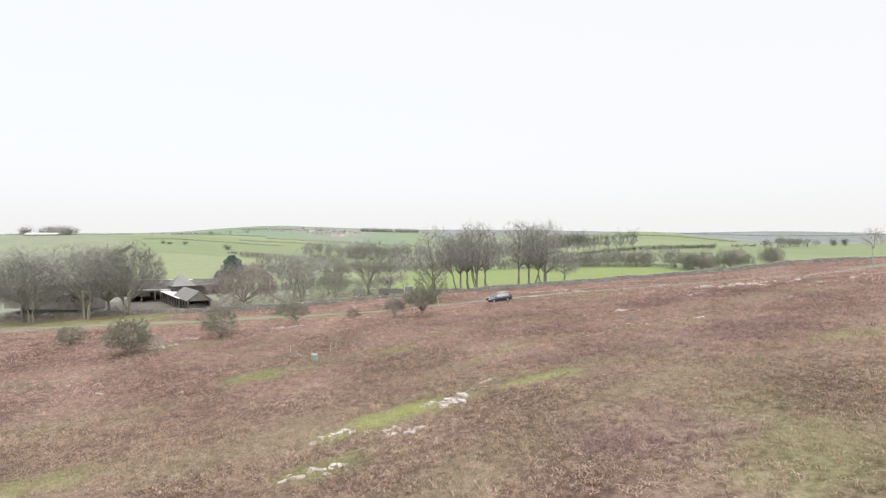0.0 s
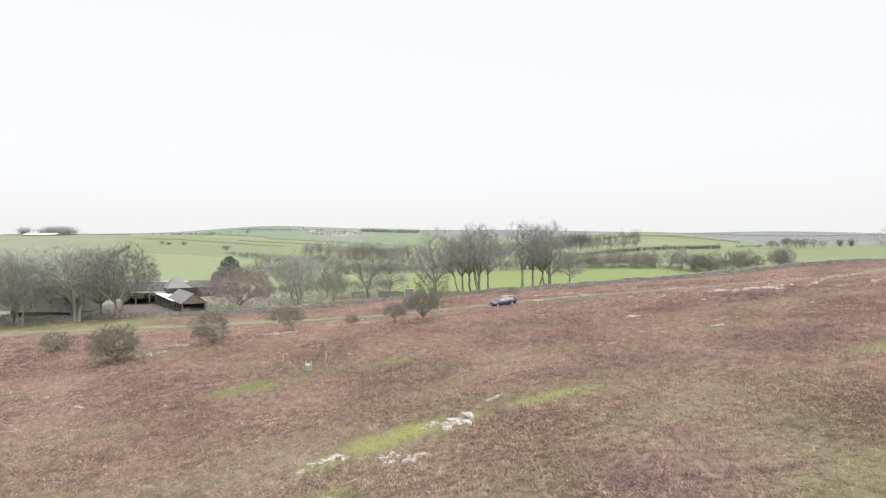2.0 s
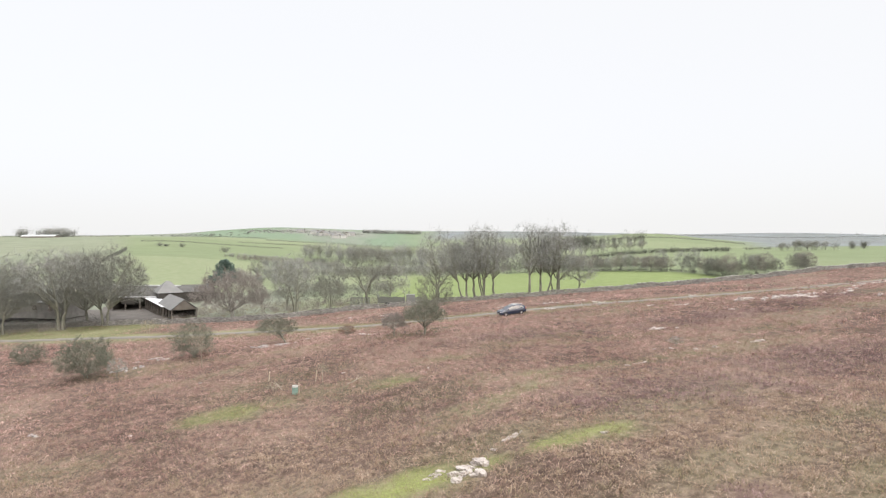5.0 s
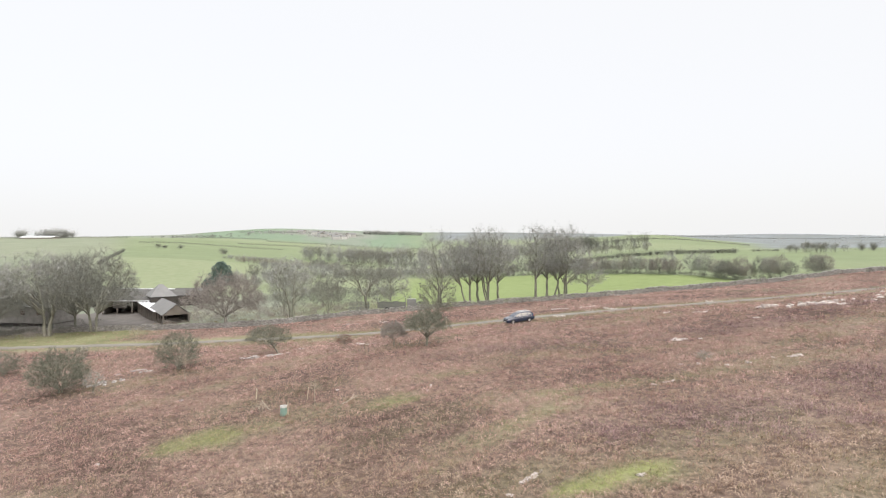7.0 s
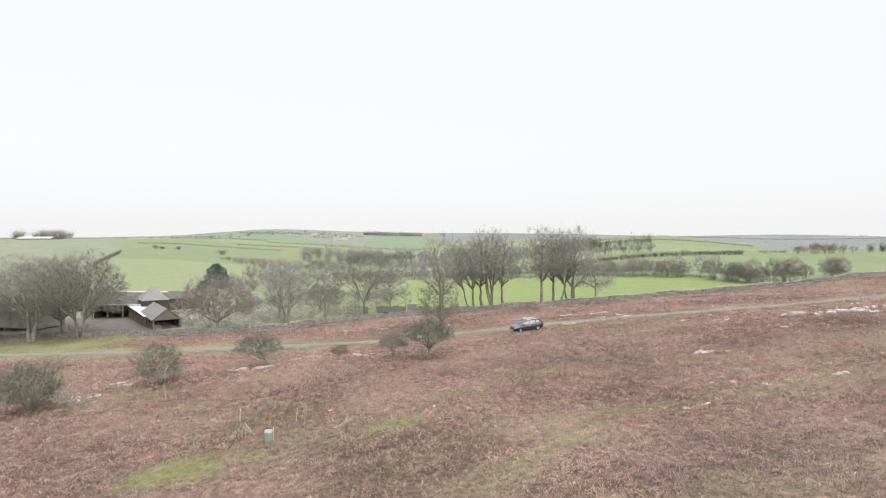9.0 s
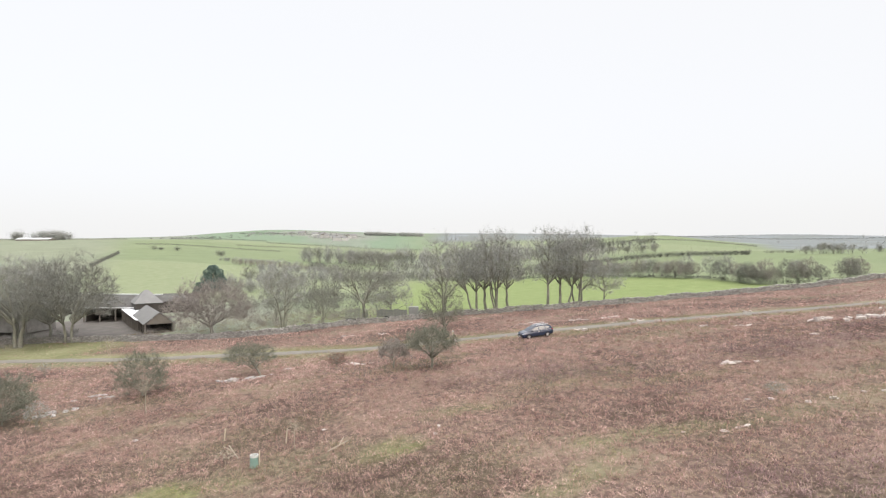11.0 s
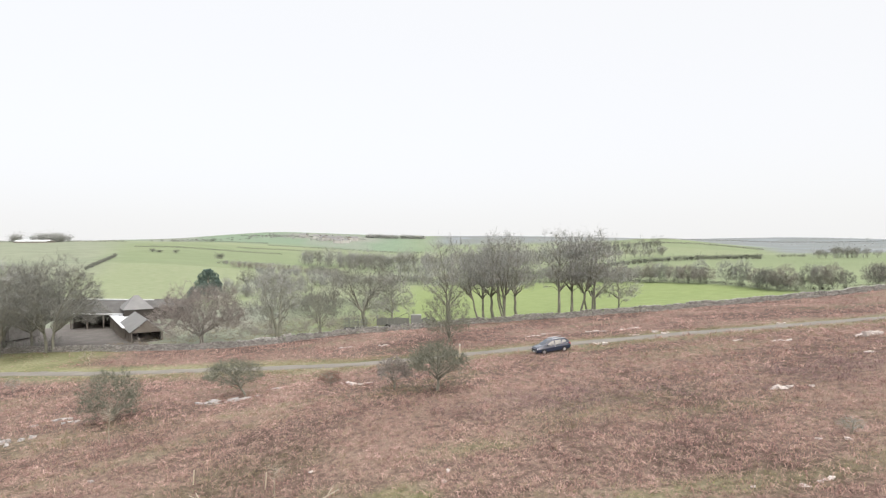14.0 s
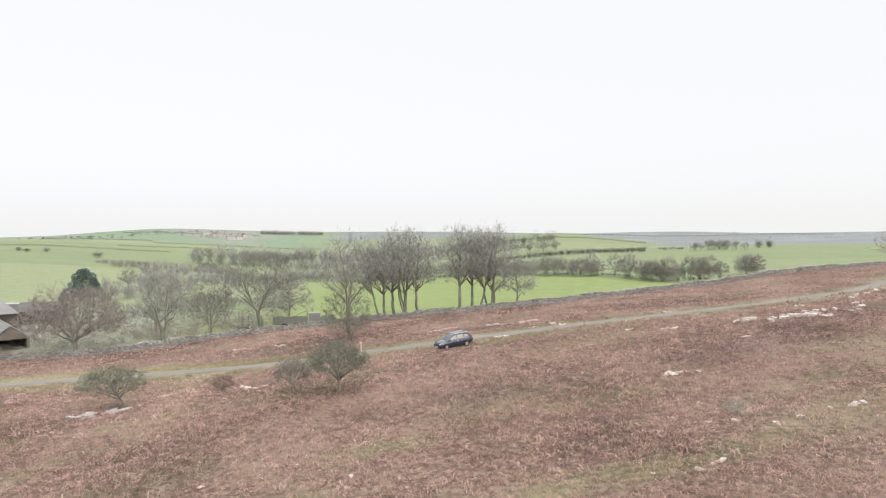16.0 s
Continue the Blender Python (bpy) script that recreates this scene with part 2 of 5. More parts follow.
def box(bm, x0, y0, z0, x1, y1, z1, bevel=0.0, m=None):
    vs = [bm.verts.new((x, y, z)) for x in (x0, x1) for y in (y0, y1) for z in (z0, z1)]
    fs = [bm.faces.new([vs[i] for i in f]) for f in ((0, 1, 3, 2), (4, 6, 7, 5), (0, 4, 5, 1), (2, 3, 7, 6), (0, 2, 6, 4), (1, 5, 7, 3))]
    if bevel:
        es = list({e for f in fs for e in f.edges})
        r = bmesh.ops.bevel(bm, geom=es, offset=bevel, segments=1, affect="EDGES")
        vs = list({v for f in r["faces"] for v in f.verts} | {v for v in vs if v.is_valid})
    if m is not None:
        bmesh.ops.transform(bm, matrix=m, verts=vs)
    return bm


def boxes(*rows, bevel=0.0):
    bm = bmesh.new()
    for r in rows:
        box(bm, *r, bevel=bevel)
    return bm


def rod(bm, a, b, r, sides=8):
    a, b = Vector(a), Vector(b)
    q = (b - a).to_track_quat("Z", "Y").to_matrix().to_4x4()
    bmesh.ops.create_cone(bm, cap_ends=True, segments=sides, radius1=r, radius2=r, depth=(b - a).length, matrix=Matrix.Translation((a + b) / 2) @ q)
    return bm


def prism(points, x0, x1):
    """A closed outline in y, z drawn out along x."""
    bm = bmesh.new()
    a = [bm.verts.new((x0, y, z)) for y, z in points]
    b = [bm.verts.new((x1, y, z)) for y, z in points]
    bm.faces.new(a[::-1])
    bm.faces.new(b)
    k = len(points)
    for i in range(k):
        bm.faces.new((a[i], a[(i + 1) % k], b[(i + 1) % k], b[i]))
    bmesh.ops.recalc_face_normals(bm, faces=bm.faces)
    return bm


def tubes(p0, p1, r0, r1, sides):
    """Open tapered tubes from p0 to p1, all in one array of vertices and faces."""
    p0, p1, r0, r1 = (np.asarray(v, float) for v in (p0, p1, r0, r1))
    d = p1 - p0
    d /= np.linalg.norm(d, axis=1, keepdims=True) + 1e-9
    ref = np.where(np.abs(d[:, 2:3]) > 0.9, np.array([[1.0, 0, 0]]), np.array([[0, 0, 1.0]]))
    u = np.cross(d, ref)
    u /= np.linalg.norm(u, axis=1, keepdims=True) + 1e-9
    v = np.cross(d, u)
    ang = np.arange(sides) * 2 * np.pi / sides
    ring = u[:, None, :] * np.cos(ang)[None, :, None] + v[:, None, :] * np.sin(ang)[None, :, None]
    a = p0[:, None, :] + ring * r0[:, None, None]
    b = p1[:, None, :] + ring * r1[:, None, None]
    n = len(p0)
    verts = np.concatenate([a, b], 1).reshape(-1, 3)
    i = np.arange(sides)
    f = np.stack([i, (i + 1) % sides, (i + 1) % sides + sides, i + sides], 1)
    faces = (f[None] + (np.arange(n) * 2 * sides)[:, None, None]).reshape(-1, 4)
    return verts, faces


def blades(p0, p1, r0, seed=1):
    """The finest twigs, flattened for the camera's distant view: one tapering sliver each, turned at random."""
    rg = np.random.default_rng(seed)
    d = np.asarray(p1) - np.asarray(p0)
    side = np.cross(d, rg.normal(size=d.shape))
    side *= np.asarray(r0)[:, None] / np.maximum(np.linalg.norm(side, axis=1, keepdims=True), 1e-9)
    v = np.stack([p0 - side, p0 + side, np.asarray(p1)], 1).reshape(-1, 3)
    return v, np.arange(len(v)).reshape(-1, 3)


def ribbons(p0, p1, r0, r1, seed=2):
    """Twigs flattened for the camera's distant view: two slim faces each, turned at random."""
    rg = np.random.default_rng(seed)
    d = np.asarray(p1) - np.asarray(p0)
    side = np.cross(d, rg.normal(size=d.shape))
    side /= np.maximum(np.linalg.norm(side, axis=1, keepdims=True), 1e-9)
    a, b = side * np.asarray(r0)[:, None], side * np.asarray(r1)[:, None]
    v = np.stack([p0 - a, p0 + a, p1 + b, p1 - b], 1).reshape(-1, 3)
    return v, np.arange(len(v)).reshape(-1, 4)


# ---- the lie of the land ----
MOUNDS = ((9, 90, -.87), (14.3, 92.4, 1.16), (21.8, 71.5, -.58), (37.5, 86.8, -.82), (40.6, 83, 1.08), (49.3, 79.5, -.39),
          (-1.4, 75.3, 1.45), (-29, 127.5, -.16), (21.2, 126.4, -.12), (1.6, 127, .21), (36, 128, .36), (77, 136.5, 0.9), (98, 146, 0.5), (118, 156, 0.3), (75, 106, -0.6),
          (-57, 136.6, .25), (-29, 54.2, -.99), (-20.6, 51.5, .34), (-22.6, 69.2, .77), (-8, 80.7, -.65), (2.7, 35.8, 1.83), (-4, 34.6, -1.46), (-10.3, 56, -.66))

# heights of the country beyond the wall: rows by distance, columns by direction (x / y)
BEAR = np.array([-0.8, -0.45, -0.3, -0.1, 0.1, 0.3, 0.5, 0.8])
DIST = np.array([125.0, 200, 300, 450, 700, 1000, 1600, 2600])
LAND = np.array([
    [-8, -6.5, -5, -3.5, -2, 0, 2.2, 5], [-6, -6, -5.5, -5.5, -4, 0.3, 2.4, 4], [0, -1, -3, -6, -3.5, 3.4, 4.6, 4.8],
    [7, 6, 1, -5, -1, 7, 3.5, 2.5], [15, 13, 6, -2, 1.5, 15, -1, -3], [13, 16, 14, 1, 5, 14, -1, -2],
    [16, 26, 41, 31, 28, 21, 7, 5], [10, 20, 26, 34, 36, 28, 25, 19]])
WALL_X = np.array([-110, -75, -62, -52, -33, -27, -20, -10, 2, 11, 22, 36, 45, 58, 69, 80, 98, 116, 150, 200])
WALL_Y = np.array([136, 129, 125.5, 122, 118, 121, 123.7, 126, 127, 127, 126.5, 128, 130, 131.5, 134, 138, 145, 155, 178, 215])
ROAD_X = np.array([-120, -80, -52.6, -37.9, -25.7, -15, -8.9, 2.3, 14.5, 23.1, 35.7, 44, 56, 72.4, 95, 130])
ROAD_Y = np.array([128, 114, 105.4, 100.6, 97.9, 95.3, 94.4, 94.2, 94.4, 95.5, 97.2, 97.8, 100.3, 109, 126, 158])


def cubic(v, knots):
    """Index and the four Catmull-Rom weights of v among knots."""
    v = np.clip(v, knots[0], knots[-1] - 1e-6)
    i = np.clip(np.searchsorted(knots, v, side="right") - 1, 0, len(knots) - 2)
    t = (v - knots[i]) / (knots[i + 1] - knots[i])
    w = np.stack([-t + 2 * t**2 - t**3, 2 - 5 * t**2 + 3 * t**3, t + 4 * t**2 - 3 * t**3, -t**2 + t**3], -1) / 2
    idx = np.clip(i[..., None] + np.arange(-1, 3), 0, len(knots) - 1)
    return idx, w


def step(v, a, b):
    t = np.clip((v - a) / (b - a), 0, 1)
    return t * t * (3 - 2 * t)


def smooth_line(x, xs, ys):
    i, w = cubic(np.asarray(x, float), xs)
    return (ys[i] * w).sum(-1)


def wall_y(x):
    return smooth_line(x, WALL_X, WALL_Y)


def road_y(x):
    return smooth_line(x, ROAD_X, ROAD_Y)


def ripples(x, y):
    return (0.10 * np.sin(0.31 * x + 0.9 * np.sin(0.21 * y)) * np.sin(0.27 * y + 1.3 * np.sin(0.17 * x))
            + 0.05 * np.sin(0.9 * x + 0.5 * y + np.sin(0.6 * y)) * np.sin(0.7 * y - 0.4 * x))


def height(x, y):
    x, y = np.asarray(x, float), np.asarray(y, float)
    cx, cy = np.clip(x, -120, 150) / 50, (np.clip(y, -20, 160) - 85) / 50
    z = -1.7 + 4.3 * cx - 0.6 * cy + 0.1 * cx**2 - 1.1 * cx * cy - cy**2
    for a, b, h in MOUNDS:
        z = z + h * np.exp(-((x - a) ** 2 + (y - b) ** 2) / 338.0)
    off_road = np.abs(y - road_y(x))
    z = z + ripples(x, y) * step(off_road, 1.6, 5)
    d = np.maximum(y, 60)
    bi, bw = cubic(x / d, BEAR)
    di, dw = cubic(d, DIST)
    far = (LAND[di[..., :, None], bi[..., None, :]] * dw[..., :, None] * bw[..., None, :]).sum((-1, -2))
    far = far + 0.6 * np.sin(x / 31.0) * np.sin(y / 43.0) * step(d, 160, 400)
    far = far + step(d, 1300, 2400) * step(x / d, 0.2, 0.4) * (5 * np.sin(x / 210.0 + 1.2) + 2.5 * np.sin(x / 93.0))
    return z + (far - z) * step(y - wall_y(x), 1, 45)


def on(x, y, up=0.0):
    return float(height(x, y)) + up


# turf among the bracken: x, y, half length, half width, turn in degrees, lushness (1 bright turf, below 0.5 dull grass)
TURF = ((-0.8, 36.2, 4.9, 1.7, 27, 1.0), (8.4, 39.8, 3.3, 1.1, 12, .85), (3.5, 41.0, 4.0, 1.4, 20, .4), (-14.6, 54, 3.5, 2.0, 12, .66), (3.6, 48.5, 4.5, 1.0, 35, .42),
        (7.0, 50.5, 2.4, .8, 20, .46), (-7.5, 57, 6, 2.2, 10, .4), (-2.9, 57.6, 1.8, 1.4, 0, .58), (17.6, 24.6, 5, 3.2, 60, .52), (18, 31, 4, 2.2, 40, .44),
        (31.8, 45.2, 3, 1.6, 20, .56), (14, 35, 5, 1.6, 20, .38), (21, 39.5, 4.5, 1.2, 15, .4), (11.8, 56.0, 6.5, 1.0, 5, .45), (8.2, 55.2, 2.2, 0.9, 30, .5),
        (19, 57.5, 5, 1.1, 20, .4), (1.6, 63.4, 3.0, 0.9, 10, .45), (-19.4, 67.3, 9, 0.9, 35, .35), (5.5, 49.2, 7.0, .8, 52, .47), (26.5, 60.5, 3.5, 1.2, 10, .42),
        (-20, 32.6, 4, 2, 20, .6), (-11, 33, 4, 1.2, 30, .4), (-3.8, 29.6, 2.2, 1.2, 15, .65), (16, 68, 5, 1.0, 15, .38), (29, 66, 7, 1.2, 15, .35), (-14, 75, 6, 1.0, 20, .35), (13.6, 90.2, 2.6, .8, 15, .5))


def cover(x, y):
    """Lush turf and dull grass, 0 to 1 each."""
    lush, dull = np.zeros_like(x), np.zeros_like(x)
    wob = 0.35 * np.sin(1.7 * x + 1.1 * y) + 0.3 * np.sin(2.9 * y - 1.3 * x) + 0.2 * np.sin(5.3 * x) * np.sin(4.7 * y)
    for a, b, r1, r2, turn, k in TURF:
        c, s = math.cos(radians(turn)), math.sin(radians(turn))
        u, v = ((x - a) * c + (y - b) * s) / r1, ((y - b) * c - (x - a) * s) / r2
        q = np.sqrt(u * u + v * v) + 0.55 * wob
        lush = np.maximum(lush, step(-q, -1.15, -0.4) * max(0, k * 1.4 - 0.55))
        dull = np.maximum(dull, step(-q, -1.7, -0.5) * min(1, k * 1.3))
    verge = np.abs(y - road_y(x))
    left = step(-x, -20, 25)
    lush = np.maximum(lush, step(-verge, -(3.0 + 3.4 * left), -(1.8 + 1.2 * left)) * (0.06 + 0.14 * left + 0.1 * step(-x, 36, 52)) * np.where(y > road_y(x), 1, 0.3))
    dull = np.maximum(dull, step(-verge, -(4.5 + 2 * left), -2.2))
    bank = step(-x, 46, 56) * step(y - road_y(x), 0, 2) * (y < wall_y(x) + 2)
    lush, dull = np.maximum(lush, 0.24 * bank), np.maximum(dull, bank)
    streak = np.sin(0.16 * x - 0.33 * y + 1.5 * np.sin(0.07 * x)) * np.sin(0.13 * y + 0.09 * x + 1)
    dull = np.maximum(dull, 0.42 * step(streak, 0.25, 0.95))
    return lush, dull


def graded(lo, hi, fine, start, end, grow):
    inner = np.arange(lo, hi + fine / 2, fine)
    right, stp = [hi], fine
    while right[-1] < end:
        stp *= grow
        right.append(right[-1] + stp)
    left, stp = [lo], fine
    while left[-1] > start:
        stp *= grow
        left.append(left[-1] - stp)
    return np.concatenate([left[:0:-1], inner, right[1:]])


gx = graded(-90, 100, 1.3, -3400, 3400, 1.06)
gy = graded(15, 145, 1.15, -120, 3600, 1.045)
XX, YY = np.meshgrid(gx, gy)
ZZ = height(XX, YY)
nx, ny = len(gx), len(gy)
ii = (np.arange(ny - 1)[:, None] * nx + np.arange(nx - 1)[None, :]).ravel()
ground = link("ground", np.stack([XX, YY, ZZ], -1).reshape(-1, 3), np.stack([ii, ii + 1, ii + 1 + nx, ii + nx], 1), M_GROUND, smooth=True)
tagged(ground, "rolling bracken common and green winter pasture running to low hills", "ground", kind="structure")
lush, dull = cover(XX, YY)
beyond = step(YY - wall_y(XX), 0.2, 1.2)
u_far = XX / np.maximum(YY, 60)
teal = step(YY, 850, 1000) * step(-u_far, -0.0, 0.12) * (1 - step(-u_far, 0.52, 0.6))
# distant ground that takes the haze-tinted colour
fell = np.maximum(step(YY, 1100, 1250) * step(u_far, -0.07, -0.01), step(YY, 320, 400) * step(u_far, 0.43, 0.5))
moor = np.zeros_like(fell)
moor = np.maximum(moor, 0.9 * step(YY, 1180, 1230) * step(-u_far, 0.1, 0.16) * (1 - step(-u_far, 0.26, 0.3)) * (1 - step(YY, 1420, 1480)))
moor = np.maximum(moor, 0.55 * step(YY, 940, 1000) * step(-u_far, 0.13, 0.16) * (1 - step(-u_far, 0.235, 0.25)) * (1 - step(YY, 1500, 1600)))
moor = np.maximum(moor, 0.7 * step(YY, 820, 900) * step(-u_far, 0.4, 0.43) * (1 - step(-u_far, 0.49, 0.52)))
scrub = step(-YY, -200, -165) * step(-u_far, 0.17, 0.28)
moor = np.maximum(moor, 0.65 * scrub)
moor = np.maximum(moor, 0.45 * step(YY, 240, 300) * step(-u_far, 0.5, 0.56))
# the meadow between the wall and the first hedge, and the pasture below the farther hill
meadow = step(XX, -28, -8) * (1 - step(YY - np.interp(XX, [-8, 14, 30, 41, 48, 54, 60, 66, 74], [264, 258, 249, 231, 209, 190, 170, 153, 140]), -3, 2))
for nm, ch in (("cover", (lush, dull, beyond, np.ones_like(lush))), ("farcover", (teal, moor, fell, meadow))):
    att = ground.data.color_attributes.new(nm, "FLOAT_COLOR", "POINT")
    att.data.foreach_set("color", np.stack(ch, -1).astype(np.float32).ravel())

# the lane, a strip of worn tarmac lying on the common
rx = np.arange(-118, 128, 0.8)
ry = road_y(rx)
tang = np.gradient(ry, rx)
nrm = np.stack([-tang, np.ones_like(tang)], 1) / np.sqrt(1 + tang**2)[:, None]
offs = np.array([-1.2, -1.02, -0.55, 0.0, 0.55, 1.02, 1.2])
lift = np.array([-0.06, 0.03, 0.05, 0.06, 0.05, 0.03, -0.06])
rv = []
for k, o in enumerate(offs):
    ragged = (abs(o) > 1.0) * (0.14 * np.sin(1.3 * rx + 7 * o) + 0.12 * np.sin(0.43 * rx + 3 * o))
    px, py = rx + nrm[:, 0] * (o + ragged), ry + nrm[:, 1] * (o + ragged)
    rv.append(np.stack([px, py, height(rx, ry) + (height(px, py) - height(rx, ry)) * 0.7 + 0.03 + lift[k]], 1))
rv = np.stack(rv, 1)
m_, k_ = rv.shape[:2]
jj = (np.arange(m_ - 1)[:, None] * k_ + np.arange(k_ - 1)[None, :]).ravel()
road = link("road", rv.reshape(-1, 3), np.stack([jj, jj + k_, jj + k_ + 1, jj + 1], 1), M_ROAD, smooth=True)
tagged(road, "narrow grey tarmac lane with grassy verges across the common", "road", kind="structure")


# ---- trees ----
def grow(seed, tall, crown, kids=(12, 7, 6, 4), bole=0.3, lean=(0, 0), girth=0.03, forks=1, mid=0.62, low=-0.25, wander=0.15, twig=0.0135, depth=1.0, rise=0.7, reach=1.0):
    """A bare tree: stems, limbs, boughs, sprays and twigs, each grown from the nearest older wood to a place in a lumpy domed crown.
    Rows of pieces (from, to, radius, radius): stout, then fine."""
    rg = np.random.default_rng(seed)
    up = np.array((0, 0, 1.0))
    top = np.array((lean[0] * tall, lean[1] * tall, 0))
    c = top * mid + up * tall * mid
    ph = rg.uniform(0, 6.283, 4)
    stout, fine = [], []

    def hull(n, r_lo, r_hi):
        az, sn = rg.uniform(0, 6.283, n), rg.uniform(math.sin(low), 1, n)
        cs = np.sqrt(1 - sn**2)
        lump = 0.97 + .10 * np.sin(3 * az + ph[0] + 2 * sn) + .07 * np.sin(5 * az + ph[1] - 4 * sn) + .06 * np.sin(7 * sn + ph[2] + 2 * az)
        r = (r_lo + (r_hi - r_lo) * rg.random(n) ** .6) * lump
        high = np.where(sn > 0, tall * (1 - mid), tall * max(mid - bole * .8, .15))
        return c + np.stack([crown * cs * np.cos(az), crown * depth * cs * np.sin(az), high * sn], -1) * r[:, None]

    def bend(p0, p2, lead, steps, shake):
        """Curves from p0 to p2 that set out along lead."""
        d = p2 - p0
        ln = np.linalg.norm(d, axis=1, keepdims=True) + 1e-6
        p1 = p0 + lead * ln * .2 + d * (.45, .45, .28)
        t = np.linspace(0, 1, steps + 1)[None, :, None]
        q = p0[:, None] * (1 - t) ** 2 + p1[:, None] * 2 * t * (1 - t) + p2[:, None] * t * t
        jog = rg.normal(size=q.shape) * (shake * wander * ln[:, None])
        jog[:, 0] = 0
        return q + jog

    def lay(out, q, r0, r1, tip):
        """Adds the pieces of curves q, tapering from r0 to r1, and gives their later points as wood to grow from."""
        n, k = q.shape[0], q.shape[1] - 1
        f = np.linspace(0, 1, k + 1)[None, :] ** .8
        r = r0[:, None] + (r1 - r0)[:, None] * f
        if tip:
            r[:, -1] = 0
        out.append(np.concatenate([q[:, :-1].reshape(-1, 3), q[:, 1:].reshape(-1, 3), r[:, :-1].reshape(-1, 1), r[:, 1:].reshape(-1, 1)], 1))
        d = q[:, 1:] - q[:, :-1]
        d /= np.linalg.norm(d, axis=2, keepdims=True) + 1e-9
        return q[:, 1:].reshape(-1, 3), np.maximum(r[:, 1:], r1[:, None] * .7).reshape(-1), d.reshape(-1, 3)

    def nearest(want, pos, stray):
        """The wood from which a shoot to each wanted place starts: close by, and not above it."""
        d2 = (want**2).sum(1)[:, None] + (pos**2).sum(1)[None] - 2 * want @ pos.T
        d = np.sqrt(np.maximum(d2, 0))
        cost = d + .8 * np.maximum(0, pos[None, :, 2] - want[:, None, 2] + .25 * d) + rg.random(d.shape) * stray
        return cost.argmin(1)

    stems = []
    n = 12
    f = np.linspace(0, 1, n + 1)
    for k in range(forks):
        a = k * 6.283 / forks + rg.random() * .8
        out = np.array((math.cos(a), math.sin(a) * depth, 0)) * (0 if forks == 1 else crown * rg.uniform(.25, .48))
        sway = rg.normal(size=3) * (.018, .018, 0) * tall
        high = tall * (.86 if forks == 1 else rg.uniform(.72, .88))
        stem = out * (.12 + .88 * f[:, None] ** 1.7) + top * f[:, None] ** 1.1 + sway * np.sin(f * 5 + k)[:, None] + up * (high * f - .3 * (f == 0))[:, None]
        stem[1:] += rg.normal(size=(n, 3)) * (.005, .005, .002) * tall
        stems.append(stem)
    stems = np.stack(stems)
    r = np.full(forks, tall * girth / forks**.5)
    pos, rad, way = lay(stout, stems, r, r * .16, False)
    keep = pos[:, 2] > bole * tall * .75
    pos, rad, way = pos[keep], rad[keep], way[keep]
    # limbs
    want = hull(kids[0], .55, .85)
    flat = np.linalg.norm(want[:, None, :2] - pos[None, :, :2], axis=2)
    i = (flat * .6 + np.abs(want[:, None, 2] - rise * flat - pos[None, :, 2]) + rg.random(flat.shape) * crown * .12).argmin(1)
    q = bend(pos[i], want, way[i], 7, .16)
    p1, r1, w1 = lay(stout, q, np.maximum(rad[i] * .7, twig * 2), np.full(len(want), twig * 1.6), False)
    pos, rad, way = np.concatenate([pos, p1]), np.concatenate([rad, r1]), np.concatenate([way, w1])
    # boughs
    want = hull(kids[0] * kids[1], .5, .95)
    i = nearest(want, pos, crown * .1)
    q = bend(pos[i], want, way[i], 4, .2)
    p1, r1, w1 = lay(stout, q, np.clip(rad[i] * .65, twig * 1.6, twig * 5), np.full(len(want), twig), False)
    pos, rad, way = np.concatenate([pos, p1]), np.concatenate([rad, r1]), np.concatenate([way, w1])
    # sprays
    want = hull(kids[0] * kids[1] * kids[2], .42, 1.0)
    i = nearest(want, pos, crown * .06)
    q = bend(pos[i], want, way[i], 3 if len(kids) > 3 else 2, .25)
    p1, r1, w1 = lay(fine, q, np.clip(rad[i] * .7, twig * .8, twig * 1.4), np.full(len(want), twig * .6), True)
    # twigs
    if len(kids) > 3:
        j = rg.integers(0, len(p1), len(want) * kids[3])
        b = p1[j] - w1[j] * (rg.random((len(j), 1)) * crown * .08)
        outw = b - c
        outw /= np.linalg.norm(outw, axis=1, keepdims=True) + 1e-6
        d = w1[j] * .7 + rg.normal(size=b.shape) * .5 + outw * .3 + up * .3
        d /= np.linalg.norm(d, axis=1, keepdims=True)
        e = b + d * (rg.uniform(.06, .16, (len(j), 1)) * crown * reach)
        fine.append(np.concatenate([b, e, np.full((len(j), 1), twig * .8), np.zeros((len(j), 1))], 1))
    return np.concatenate(stout), np.concatenate(fine)


def tree(name, m, label, category, group="", bark=None, twigs=None, sides=5, **kw):
    t = thing(name, m, label, category, group)
    stout, fine = grow(**kw)
    for nm, segs, around, mat in (("trunk", stout, sides, bark or M_BARK), ("crown", fine, 3, twigs or M_TWIG)):
        a = segs
        tip = a[:, 7] == 0
        thin = ~tip & (nm == "crown") & ((a[:, 6] < 0.02) | (sides == 3))
        whole = ~tip & ~thin
        v, f = tubes(a[whole, :3], a[whole, 3:6], a[whole, 6], a[whole, 7], around) if whole.any() else (np.zeros((0, 3)), np.zeros((0, 4), int))
        f = f.tolist()
        if thin.any():
            v2, f2 = ribbons(a[thin, :3], a[thin, 3:6], a[thin, 6], a[thin, 7])
            f += (f2 + len(v)).tolist()
            v = np.concatenate([v, v2])
        if tip.any():
            v2, f2 = blades(a[tip, :3], a[tip, 3:6], a[tip, 6])
            f += (f2 + len(v)).tolist()
            v = np.concatenate([v, v2])
        link(nm, v, f, mat, t, smooth=(nm == "trunk"))
    return t


